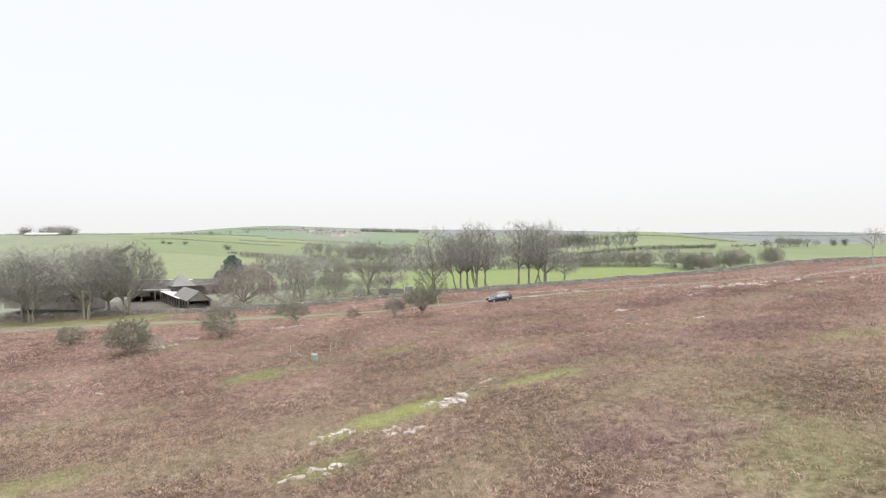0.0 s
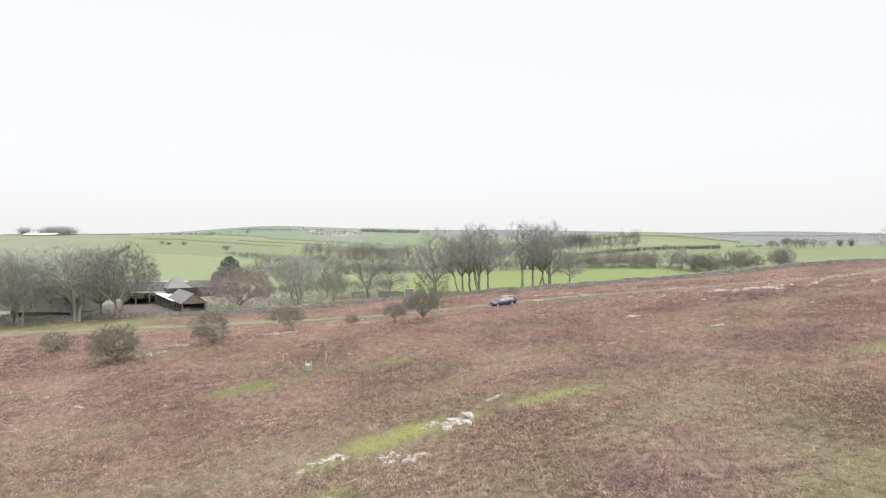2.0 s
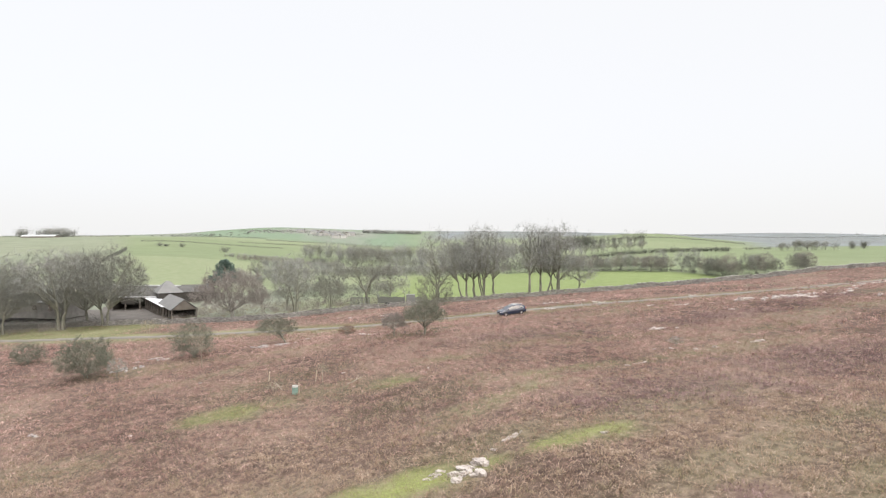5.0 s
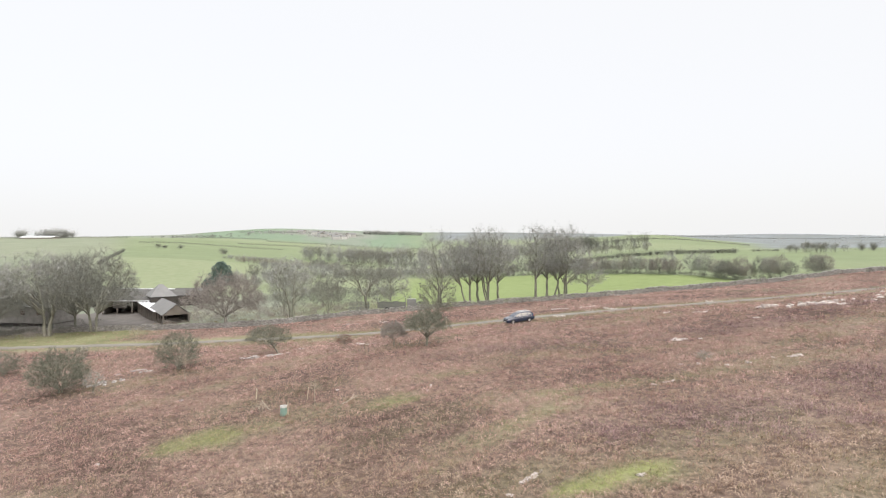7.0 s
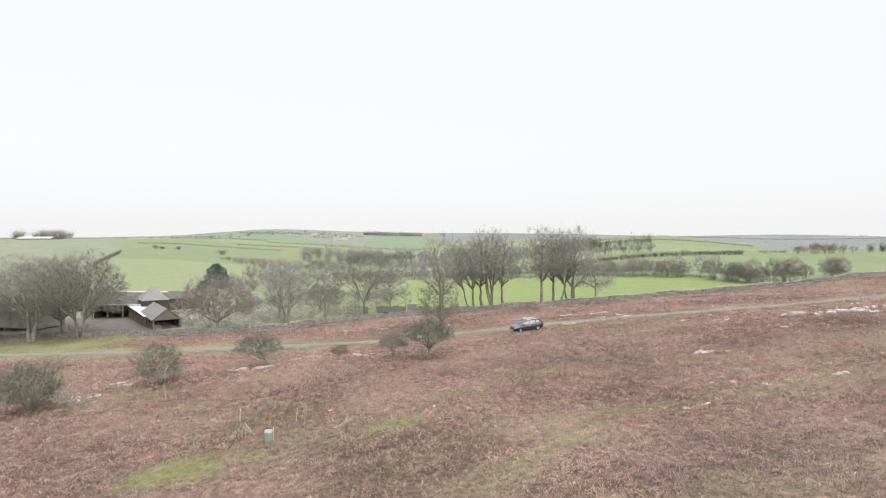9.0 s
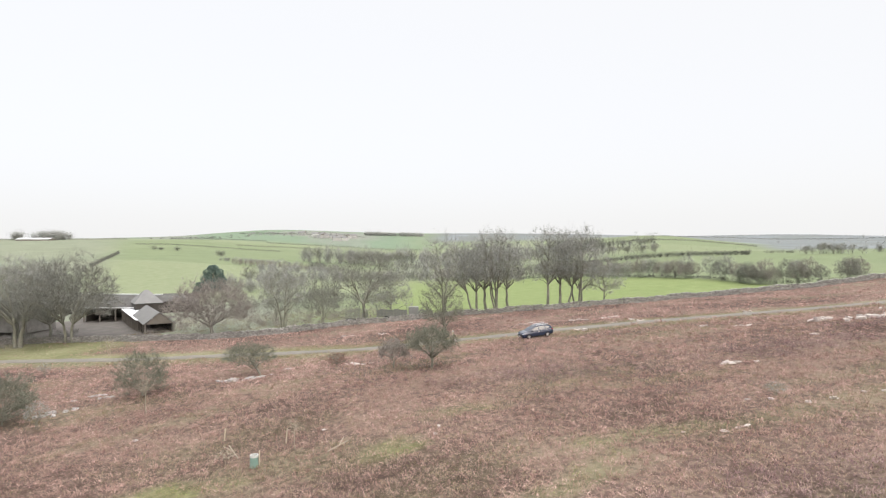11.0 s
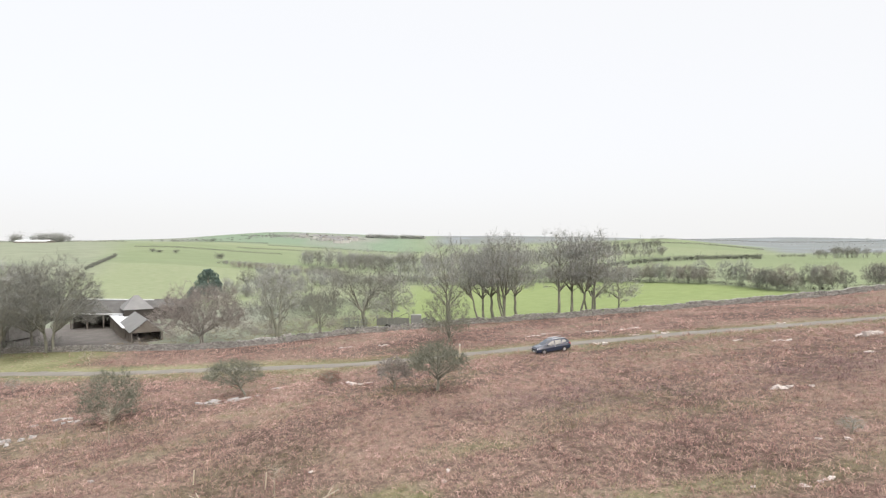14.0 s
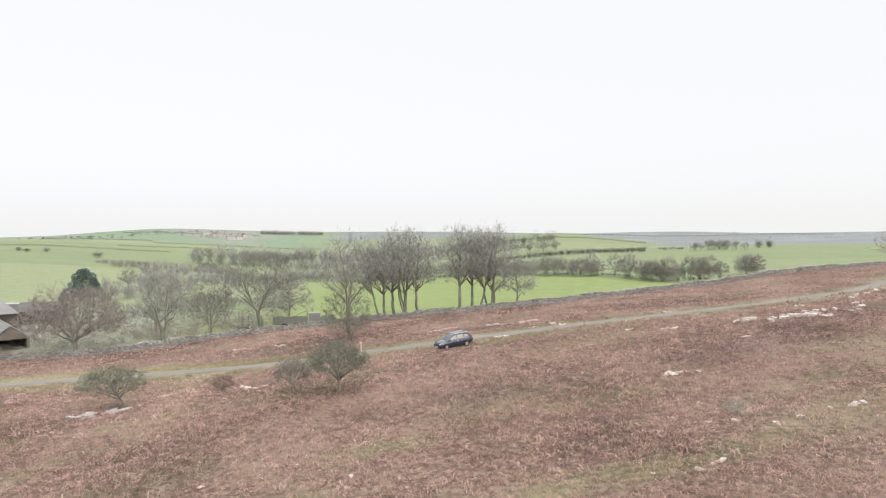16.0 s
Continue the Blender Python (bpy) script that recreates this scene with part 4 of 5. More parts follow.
def car(m):
    t = thing("car", m, "dark blue estate SUV parked on the lane's verge", "car")
    body = part("body", section_body(((-2.32, .70, .74, .42, .62, .70, .6), (-2.2, .84, .88, .30, .70, .92, .72), (-1.6, .9, .92, .26, .76, 1.03, .8), (-.85, .9, .92, .26, .78, 1.06, .82),
                                     (.9, .9, .92, .26, .8, 1.08, .84), (1.8, .9, .92, .28, .82, 1.1, .82), (2.2, .86, .88, .34, .84, 1.08, .78), (2.33, .76, .8, .45, .8, .98, .7))), M_PAINT, t, smooth=False)
    part("cabin", section_body(((-1.38, .80, .80, .95, 1.0, 1.05, .76), (-.9, .81, .80, .95, 1.08, 1.33, .68), (-.42, .82, .81, .95, 1.1, 1.56, .61), (.2, .82, .81, .95, 1.1, 1.68, .61), (.9, .82, .81, .95, 1.1, 1.69, .6), (1.5, .82, .81, .95, 1.1, 1.62, .58), (2.0, .8, .79, .95, 1.1, 1.46, .57), (2.28, .76, .75, .95, 1.02, 1.1, .68))), M_PAINT, t)
    for side in (-1, 1):
        for nm, xs in (("front_window", ((-1.0, 1.12), (.1, 1.12), (.1, 1.55), (-.4, 1.45))), ("rear_window", ((.19, 1.12), (1.1, 1.12), (1.06, 1.56), (.19, 1.56))), ("quarter_window", ((1.19, 1.14), (1.85, 1.24), (1.62, 1.47), (1.19, 1.52)))):
            bm = bmesh.new()
            lean = lambda z: side * (.815 - (z - 1.1) * .36 + .012)
            a = [bm.verts.new((x, lean(z), z)) for x, z in xs]
            b = [bm.verts.new((x, lean(z) - side * .02, z)) for x, z in xs]
            bm.faces.new(a), bm.faces.new(b[::-1])
            for i in range(4):
                bm.faces.new((a[i], b[i], b[(i + 1) % 4], a[(i + 1) % 4]))
            bmesh.ops.recalc_face_normals(bm, faces=bm.faces)
            part(nm, bm, M_GLASSY, t)
        part("roof_rail", rod(rod(bmesh.new(), (-.05, side * .56, 1.72), (1.7, side * .56, 1.72), .024), (-.05, side * .56, 1.6), (-.05, side * .56, 1.72), .024), M_ALLOY, t, "silver roof rail")
        part("headlight", boxes((-2.27, side * .62 - .18, .66, -2.1, side * .62 + .18, .82), bevel=.03), M_LAMP, t)
        part("tail_light", boxes((2.12, side * .72 - .12, .86, 2.3, side * .72 + .12, 1.06), bevel=.03), M_RED, t)
        part("door_mirror", boxes((-.98, side * .96 - .1, 1.06, -.84, side * .96 + .1, 1.2), bevel=.03), M_PAINT, t)
        part("sill_trim", boxes((-.95, side * .9 - .03, .24, .95, side * .9 + .03, .36), bevel=.01), M_RUBBER, t)
        part("window_trim", boxes((-.8, side * .835 - .012, 1.045, 1.9, side * .835 + .012, 1.085)), M_ALLOY, t, "bright window strip")
        for x in (.32,):
            part("door_handle", boxes((x - .3, side * .93 - .015, .88, x - .1, side * .93 + .015, .92)), M_ALLOY, t)
        for x in (-1.42, 1.36):
            ty, ri = wheel(None, .36, .24)
            w = part("wheel", ty, M_RUBBER, t, smooth=False)
            w.matrix_basis = pose(x, side * .82, .36)
            part("rim", ri, M_ALLOY, w)
    bm = bmesh.new()
    q = [(-1.37, -.7, 1.065), (-1.37, .7, 1.065), (-.45, .56, 1.56), (-.45, -.56, 1.56)]
    a = [bm.verts.new((x - .02, y, z + .012)) for x, y, z in q]
    b = [bm.verts.new((x, y, z - .02)) for x, y, z in q]
    bm.faces.new(a), bm.faces.new(b[::-1])
    for i in range(4):
        bm.faces.new((a[i], b[i], b[(i + 1) % 4], a[(i + 1) % 4]))
    bmesh.ops.recalc_face_normals(bm, faces=bm.faces)
    part("windscreen", bm, M_GLASSY, t)
    part("grille", boxes((-2.36, -.42, .56, -2.3, .42, .74), bevel=.01), M_RUBBER, t)
    part("bumper", boxes((-2.36, -.7, .32, -2.2, .7, .5), bevel=.03), M_PAINT, t)
    part("number_plate", boxes((-2.375, -.26, .4, -2.355, .26, .51)), M_CAP, t)
    return t


car(pose(9.15, 90.3, on(9.15, 90.3) - 0.02, 1, -5, 20) @ Matrix.Scale(0.93 / UNIT, 4))

# ---- waymark post, tree guard, stakes ----
t = thing("marker_post", pose(0.2, 92, on(0.2, 92)), "pale wooden marker post beside the lane", "post")
bm = boxes((-.07, -.07, -.2, .07, .07, 1.45), bevel=.015)
part("shaft", bm, M_POST, t)
part("top_band", boxes((-.08, -.08, 1.28, .08, .08, 1.4), bevel=.01), M_CAP, t)

t = thing("tree_guard", pose(-10.5, 57.2, on(-10.5, 57.2)), "short green plastic tree guard with white rim in grass", "tree guard")
bm = bmesh.new()
k = 18
prof = ((.24, -.05), (.23, .35), (.225, .62), (.205, .62), (.21, .35), (.22, -.05))
rings = [[bm.verts.new((a * math.cos(i * 6.28319 / k), a * math.sin(i * 6.28319 / k), z)) for a, z in prof] for i in range(k)]
for i in range(k):
    for j in range(len(prof)):
        bm.faces.new((rings[i][j], rings[i][(j + 1) % 6], rings[(i + 1) % k][(j + 1) % 6], rings[(i + 1) % k][j]))
part("tube", bm, M_TUBE, t)
bm = bmesh.new()
rings = [[bm.verts.new((a * math.cos(i * 6.28319 / k), a * math.sin(i * 6.28319 / k), z)) for a, z in ((.235, .56), (.235, .68), (.20, .68), (.20, .56))] for i in range(k)]
for i in range(k):
    for j in range(4):
        bm.faces.new((rings[i][j], rings[i][(j + 1) % 4], rings[(i + 1) % k][(j + 1) % 4], rings[(i + 1) % k][j]))
part("rim", bm, M_CAP, t, "white rolled rim")
part("stake", rod(bmesh.new(), (.3, .02, -.2), (.3, .02, .9), .03), M_POST, t)
for x, y, h in ((-9.6, 60.4, .9), (-14.0, 62, .8)):
    st = thing("stake", pose(x, y, on(x, y), 4, 6), "short weathered wooden stake in grass", "stake", "stakes")
    part("shaft", rod(bmesh.new(), (0, 0, -.2), (0, 0, h), .035), M_POST, st)
gl = random.Random(3)
for x, y, a in ((-11.9, 58.6, 130), (-6.6, 58.2, 20)):
    lg = thing("fallen_branch", pose(x, y, on(x, y, .08), 0, -14, a), "bleached fallen branch in rough grass", "branch", "fallen branches")
    bm = rod(rod(bmesh.new(), (0, 0, 0), (1.3, .1, .18), .03, 6), (.7, .05, .1), (1.1, .5, .3), .018, 5)
    part("wood", bm, M_TWIG_PALE, lg)


# ---- farm: barns beside the yard ----
def slab_roof(a, b, c, d, thick):
    """Roof slab over the quad a, b (eave) and c, d (ridge)."""
    bm = bmesh.new()
    q = [Vector(v) for v in (a, b, c, d)]
    n = (q[1] - q[0]).cross(q[3] - q[0]).normalized() * thick
    lo, hi = [bm.verts.new(v) for v in q], [bm.verts.new(v + n) for v in q]
    bm.faces.new(hi), bm.faces.new(lo[::-1])
    for i in range(4):
        bm.faces.new((lo[i], lo[(i + 1) % 4], hi[(i + 1) % 4], hi[i]))
    bmesh.ops.recalc_face_normals(bm, faces=bm.faces)
    return bm


def gabled(m, name, label, length, width, eave, ridge, roof_mat, wall_mat, open_sides=True, group="farm buildings"):
    """A barn whose ridge runs along y from its front gable at y = 0."""
    t = thing(name, m, label, "barn", group)
    w = width / 2
    o = .25
    part("roof", slab_roof((-w - o, -o, eave - .12), (-w - o, length + o, eave - .12), (0, length + o, ridge), (0, -o, ridge), -.09), roof_mat, t)
    part("roof", slab_roof((w + o, -o, eave - .12), (w + o, length + o, eave - .12), (0, length + o, ridge), (0, -o, ridge), .09), roof_mat, t)
    for y in (0, length):
        gb = part("gable", prism(((-w, eave - .1), (w, eave - .1), (0, ridge - .1)), 0, .1), M_TIMBER, t, "weathered board gable")
        gb.matrix_basis = pose(0, y, 0, 0, 0, 90) @ Matrix.Translation((-.05, 0, 0))
    k = max(2, int(length / 3))
    for i in range(k + 1):
        for x in (-w, w):
            if open_sides:
                part("post", boxes((x - .12, i * length / k - .12, -.6, x + .12, i * length / k + .12, eave), bevel=.02), M_TIMBER, t)
    if open_sides:
        part("back_wall", boxes((w - .3, .3, -.6, w - .14, length - .3, eave - .15)), M_DARKWOOD, t)
        part("end_wall", boxes((-w + .2, length - .4, -.6, w - .2, length - .2, eave - .15)), M_DARKWOOD, t)
        part("front_rail", boxes((-w + .15, -.1, .1, w - .15, .02, .75)), M_DARKWOOD, t)
    else:
        part("wall", boxes((-w, 0, -.8, w, length, eave - .05)), wall_mat, t)
    return t


zf = -6.7
gabled(pose(-52.1, 131.8, zf, 0, 0, 34.5), "barn", "open-fronted barn with grey slate gable roof beside the yard", 15.5, 4.7, 2.2, 4.1, M_SLATE, M_TIMBER)
lean = thing("lean_to", pose(-58.6, 136, zf + .2, 0, 0, 34.5), "open lean-to with white sheet roof and timber posts", "shed", "farm buildings")
part("roof", slab_roof((0, 0, 1.95), (0, 24, 1.95), (2.9, 24, 2.05), (2.9, 0, 2.05), -.08), M_SHEET, lean, "white sheet roof")
for i in range(9):
    part("post", boxes((.1, i * 2.95 + .1, -.6, .35, i * 2.95 + .35, 1.92), bevel=.02), M_TIMBER, lean)
part("back_wall", boxes((2.4, .3, -.6, 2.6, 23.7, 1.95)), M_DARKWOOD, lean)


def hipped(m, name, label, length, width, eave, ridge, ridge_len, roof_mat, wall_mat):
    t = thing(name, m, label, "barn", "farm buildings")
    l, w, r = length / 2 + .3, width / 2 + .3, ridge_len / 2
    part("wall", boxes((-length / 2, -width / 2, -1, length / 2, width / 2, eave)), wall_mat, t)
    bm = bmesh.new()
    v = [bm.verts.new(p) for p in ((-l, -w, eave), (l, -w, eave), (l, w, eave), (-l, w, eave), (-r, 0, ridge), (r, 0, ridge))]
    for f in ((0, 1, 5, 4), (1, 2, 5), (2, 3, 4, 5), (3, 0, 4), (3, 2, 1, 0)):
        bm.faces.new([v[i] for i in f])
    bmesh.ops.recalc_face_normals(bm, faces=bm.faces)
    part("roof", bm, roof_mat, t)
    return t


hipped(pose(-67.2, 157, zf, 0, 0, 34), "barn", "stone barn with hipped grey slate roof behind the yard", 5.2, 7.6, 3.6, 6.2, 0.8, M_SLATE, M_DARKWOOD)
long_barn = gabled(pose(-66, 170, zf, 0, 0, 84), "barn", "long low dark barn with weathered roof behind the yard", 38, 9, 2.6, 4.0, M_FELT, M_DARKWOOD, open_sides=False)
gabled(pose(-68.5, 168, zf, 0, 0, -80), "barn", "dark low shed with felted roof behind the yard", 7, 8, 3.0, 4.4, M_FELT, M_DARKWOOD, open_sides=False)
rng_barn = gabled(pose(-66, 158, zf, 0, 0, 88), "barn", "low open-fronted range with pale fascia along the yard", 14, 6, 2.7, 3.9, M_FELT, M_DARKWOOD)
part("fascia", boxes((-3.36, -.2, 2.42, -3.28, 14.2, 2.66)), M_SHEET, rng_barn, "pale fascia board")
part("hanging_door", boxes((-3.2, 8.2, .9, -3.1, 11.4, 2.5)), M_DARKWOOD, rng_barn)
# white strip added along the ridge to paint in the light it catches
part("ridge_cap", boxes((-.3, -.2, 4.02, .3, 38.2, 4.16)), M_SHEET, long_barn, "white strip standing for light along the ridge")
house = gabled(pose(-83, 146, zf - .3, 0, 0, 80), "farmhouse", "grey stone farmhouse with slate roof behind bare trees", 22, 7, 2.7, 5.4, M_SLATE, M_STONEHOUSE, open_sides=False)
house["category"] = "house"
for y in (3, 7, 12, 17):
    for z in (1.0,):
        wi = part("window", boxes((-3.56, y - .5, z, -3.44, y + .5, z + 1.1)), M_GLASSY, house)
        part("sill", boxes((-3.65, y - .6, z - .12, -3.45, y + .6, z)), M_STONEHOUSE, wi)

# yard surface between the barns
yx, yy = np.meshgrid(np.linspace(-106, -45, 62), np.linspace(122, 162, 41))
band = step(15 - np.abs((yx + 58.5) + (yy - 130) * 0.62) * 1.7, 0, 4)
shade = step(-yx, 58, 63) * step(yy - wall_y(yx), 0.5, 2) * (1 - step(yy, 157, 161))
keep = np.maximum(band, shade) * step(yy - wall_y(yx), 0.3, 1.2)
yv = np.stack([yx, yy, height(yx, yy) + 0.10 * keep - 0.14 * (1 - keep)], -1).reshape(-1, 3)
yi = (np.arange(40)[:, None] * 62 + np.arange(61)[None, :]).ravel()
yard = link("yard", yv, np.stack([yi, yi + 1, yi + 63, yi + 62], 1), M_YARD, smooth=True)
tagged(yard, "bare stony farmyard track between barns", "ground", kind="structure")

brush("brambles", within(-56, -12, 128, 152, 330, 71) + within(-95, -70, 119, 130, 70, 72), M_TWIG_RED, "grey-brown bramble tangle behind the wall", 40, 1.3, .9, .024, 71, "scrub", trunk=False)

brush("brambles", within(-48, -14, 148, 200, 240, 73), M_TWIG_GREEN, "olive-grey scrub on rough ground beyond the trees", 40, 1.9, 1.7, .03, 73, "scrub", trunk=False)

brush("undergrowth", within(-100, -68, 124, 136, 34, 75), M_TWIG_GREEN, "grey ivy and thorn undergrowth below farmyard trees", 60, 1.6, 1.8, .03, 75, "scrub", trunk=False)

brush("rough_grass", within(-57, -8, 125.5, 150, 900, 77), M_TUFT, "rank pale grass behind the stone wall", 12, 1.0, .4, .03, 77, "grass", trunk=False)

# ---- old farm trailers and gear behind the wall ----
def cage(x, y, turn):
    t = thing("livestock_trailer", pose(x, y, on(x, y), 0, 0, turn), "rusty open-framed livestock trailer parked behind the wall", "trailer", "farm gear")
    for i in range(6):
        for s in (-.9, .9):
            part("upright", rod(bmesh.new(), (-1.75 + .7 * i, s, .6), (-1.75 + .7 * i, s, 2.1), .045, 6), M_STEEL, t)
    for z in (1.1, 1.6, 2.1):
        for s in (-.9, .9):
            part("rail", rod(bmesh.new(), (-1.75, s, z), (1.75, s, z), .04, 6), M_STEEL, t)
    part("bed", boxes((-1.85, -.95, .5, 1.85, .95, .65), bevel=.02), M_DARKWOOD, t)
    for s in (-.95, .95):
        ty, ri = wheel(None, .36, .2)
        w = part("wheel", ty, M_RUBBER, t)
        w.matrix_basis = pose(0, s, .36)
        part("rim", ri, M_STEEL, w)


cage(-16.6, 128.8, 4)
t = thing("farm_trailer", pose(-10.6, 129.3, on(-10.6, 129.3), 0, 0, 3), "dark green slat-sided farm trailer behind the wall", "trailer", "farm gear")
part("bed", boxes((-2.6, -1, .7, 2.6, 1, .9), bevel=.02), M_GREENM, t)
for i in range(9):
    part("slat", boxes((-2.55 + i * .57, -1.02, .9, -2.0 + i * .57, -.95, 1.85 + .05 * ((i * 7) % 4))), M_GREENM, t)
part("headboard", boxes((2.5, -1, .9, 2.58, 1, 2.5)), M_GREENM, t)
part("tailboard", boxes((-2.58, -1, .9, -2.5, 1, 2.3)), M_GREENM, t)
for x in (-.9, .9):
    for s in (-.95, .95):
        ty, ri = wheel(None, .45, .3)
        w = part("wheel", ty, M_RUBBER, t)
        w.matrix_basis = pose(x, s, .45)
        part("rim", ri, M_STEEL, w)
t = thing("storage_box", pose(-6.9, 128.9, on(-6.9, 128.9), 0, 0, 5), "grey corrugated metal box behind the wall", "container", "farm gear")
part("body", boxes((-.85, -.7, 0, .85, .7, 2.1), bevel=.03), M_GREYBOX, t)
for i in range(7):
    part("rib", boxes((-.8 + i * .25, -.76, .1, -.7 + i * .25, -.69, 2.0)), M_GREYBOX, t)
t = thing("roller", pose(-4.9, 128.9, on(-4.9, 128.9), 0, 0, 20), "old iron farm implement with wheels behind the wall", "implement", "farm gear")
for s in (-.6, .6):
    ty, ri = wheel(None, .7, .16)
    w = part("wheel", ty, M_STEEL, t)
    w.matrix_basis = pose(s, 0, .7)
    part("rim", ri, M_STEEL, w)
part("axle", rod(bmesh.new(), (-.8, 0, .7), (.8, 0, .7), .06), M_STEEL, t)
part("drawbar", rod(bmesh.new(), (0, 0, .7), (.2, -1.6, .4), .05), M_STEEL, t)


# ---- yew beside the barns ----
def leafy(name, m, label, category, lumps, leaves, mat, leaf, trunk_r, trunk_h, group="", seed=1):
    rg = np.random.default_rng(seed)
    t = thing(name, m, label, category, group)
    bm = bmesh.new()
    bmesh.ops.create_cone(bm, cap_ends=True, segments=8, radius1=trunk_r, radius2=trunk_r * .4, depth=trunk_h + .4, matrix=Matrix.Translation((0, 0, trunk_h / 2 - .2)))
    part("trunk", bm, M_BARK, t)
    pts = []
    per = leaves // len(lumps)
    for cx, cy, cz, rr in lumps:
        d = rg.normal(size=(per, 3))
        d /= np.linalg.norm(d, axis=1, keepdims=True)
        pts.append(np.array((cx, cy, cz)) + d * rr * (0.55 + 0.45 * rg.random((per, 1)) ** 0.5) * (1, 1, .85))
    p = np.concatenate(pts)
    a, b = rg.normal(size=p.shape), rg.normal(size=p.shape)
    a /= np.linalg.norm(a, axis=1, keepdims=True)
    b /= np.linalg.norm(b, axis=1, keepdims=True)
    v = np.stack([p - a * leaf, p + b * leaf * .45, p + a * leaf, p - b * leaf * .45], 1).reshape(-1, 3)
    link("crown", v, np.arange(len(v)).reshape(-1, 4), mat, t)
    return t


ry_ = random.Random(9)
lumps = []
for i in range(30):
    a, h = ry_.uniform(0, 6.283), ry_.random()
    spread = 2.5 * math.sqrt(max(0, 1 - h ** 2)) * ry_.uniform(.6, 1)
    lumps.append((spread * math.cos(a), spread * math.sin(a), 2.4 + 5.2 * h, ry_.uniform(.8, 1.5)))
yew = leafy("yew_tree", spot(-68.2, 196.5, 0, 1.12, 0, .98), "dark evergreen yew rising behind bare trees", "tree", lumps, 12000, M_YEW, .2, .35, 7, seed=4)
leafy("yew_tree", spot(-73.5, 199, 0, .5), "smaller dark evergreen beside the yew", "tree", lumps, 5000, M_YEW, .28, .35, 7, seed=6)

# ---- hedges and woods in the country beyond ----
shrub_a = tree("hedge_tree", spot(72, 139, 0), "bare hawthorn in the field hedge", "tree", "hedgerow trees", sides=3, seed=101, tall=4.6, crown=2.5, kids=(18, 7, 6, 5), bole=0.05, forks=4, girth=0.016, mid=0.5, low=-0.7, rise=1.2, twig=0.011, reach=1.5, twigs=M_TWIG_GREEN, bark=M_TWIG_GREEN)
shrub_b = tree("hedge_tree", spot(68, 149, 0), "bare many-stemmed thorn in the field hedge", "tree", "hedgerow trees", sides=3, seed=103, tall=5.0, crown=2.1, kids=(18, 7, 6, 5), bole=0.08, forks=4, girth=0.015, mid=0.56, low=-0.8, rise=1.4, twig=0.011, reach=1.5, bark=M_TWIG_GREEN)
shrub_c = tree("hedge_tree", spot(64.5, 158, 0), "dense dark bare thorn in the field hedge", "tree", "hedgerow trees", sides=3, seed=105, tall=4.4, crown=2.7, kids=(18, 8, 6, 5), bole=0.05, forks=4, girth=0.016, mid=0.5, low=-0.8, rise=1.1, twig=0.011, reach=1.5, twigs=M_TWIG_RED, bark=M_TWIG_GREEN)
hg = random.Random(23)
hedge_x, hedge_y = np.array([74.0, 66, 60, 54, 48, 41, 30, 14, -8]), np.array([140.0, 153, 170, 190, 209, 231, 249, 258, 264])
s = 0.0
while s < 7.99:
    i = int(s)
    x, y = hedge_x[i] + (hedge_x[i + 1] - hedge_x[i]) * (s - i), hedge_y[i] + (hedge_y[i + 1] - hedge_y[i]) * (s - i)
    if hg.random() > 0.08:
        copy_at(hg.choice((shrub_a, shrub_b, shrub_c, shrub_c)), x + hg.gauss(0, .4), y + hg.gauss(0, .4), hg.uniform(0, 360), hg.uniform(.7, 1.1), hg.uniform(.95, 1.35))
    s += hg.uniform(1.4, 3.1) / math.hypot(hedge_x[i + 1] - hedge_x[i], hedge_y[i + 1] - hedge_y[i])


# far cover placed by pixel column to fit the camera's view, at estimated distances
brush("hedge", along([(view_x(1000, 290), 290), (view_x(1265, 272), 272)], .8, .3, 1), M_HEDGE, "dark clipped hedge across green pasture", 50, 1.4, 1.8, .09, 2)
brush("hedge", along([(view_x(1290, 285), 285), (view_x(1340, 285), 285)], 1.6, .4, 1), M_HEDGE, "low dark hedge across green pasture", 40, 1.2, 1.0, .09, 3)
brush("far_wood", within(view_x(975, 430), view_x(1035, 430), 420, 450, 40, 5), M_HEDGE, "dark far conifers and scrub", 110, 3.2, 7.5, .1, 5, "wood")
brush("far_wood", along([(view_x(1036, 432), 432), (view_x(1130, 428), 428)], 2.2, .8, 6), M_TWIG_GREEN, "grey belt of bare trees beside far conifers", 90, 2.4, 6.2, .08, 6, "wood")
brush("far_tree", within(view_x(1462, 280), view_x(1468, 280), 279, 281, 2, 7), M_TWIG_GREEN, "dark round far tree", 200, 1.7, 2.8, .035, 7, "tree")
brush("far_tree", within(view_x(1487, 280), view_x(1491, 280), 279, 281, 2, 8), M_TWIG_GREEN, "dark round far tree", 220, 2.0, 3.1, .035, 8, "tree")
brush("hedge", along([(74, 139.5), (66, 153), (60, 170), (54, 190), (48, 209), (41, 231), (30, 249), (14, 258), (-8, 264)], .8, .25, 31), M_HEDGE, "low dark hedge foot between two pastures", 44, .8, .9, .03, 31, trunk=False)
far_a = tree("far_tree", spot(view_x(700, 405), 405), "bare far tree in the valley wood", "tree", "valley trees", sides=3, seed=111, tall=10, crown=4.8, kids=(16, 6, 5), bole=0.2, forks=2, girth=0.028, mid=0.58, low=-0.4, twig=0.055)
far_b = tree("far_tree", spot(view_x(640, 402), 402), "bare far tree in the valley wood", "tree", "valley trees", sides=3, seed=113, tall=9, crown=4.4, kids=(16, 6, 5), bole=0.12, forks=3, girth=0.028, mid=0.55, low=-0.5, twig=0.045, twigs=M_TWIG_GREEN)
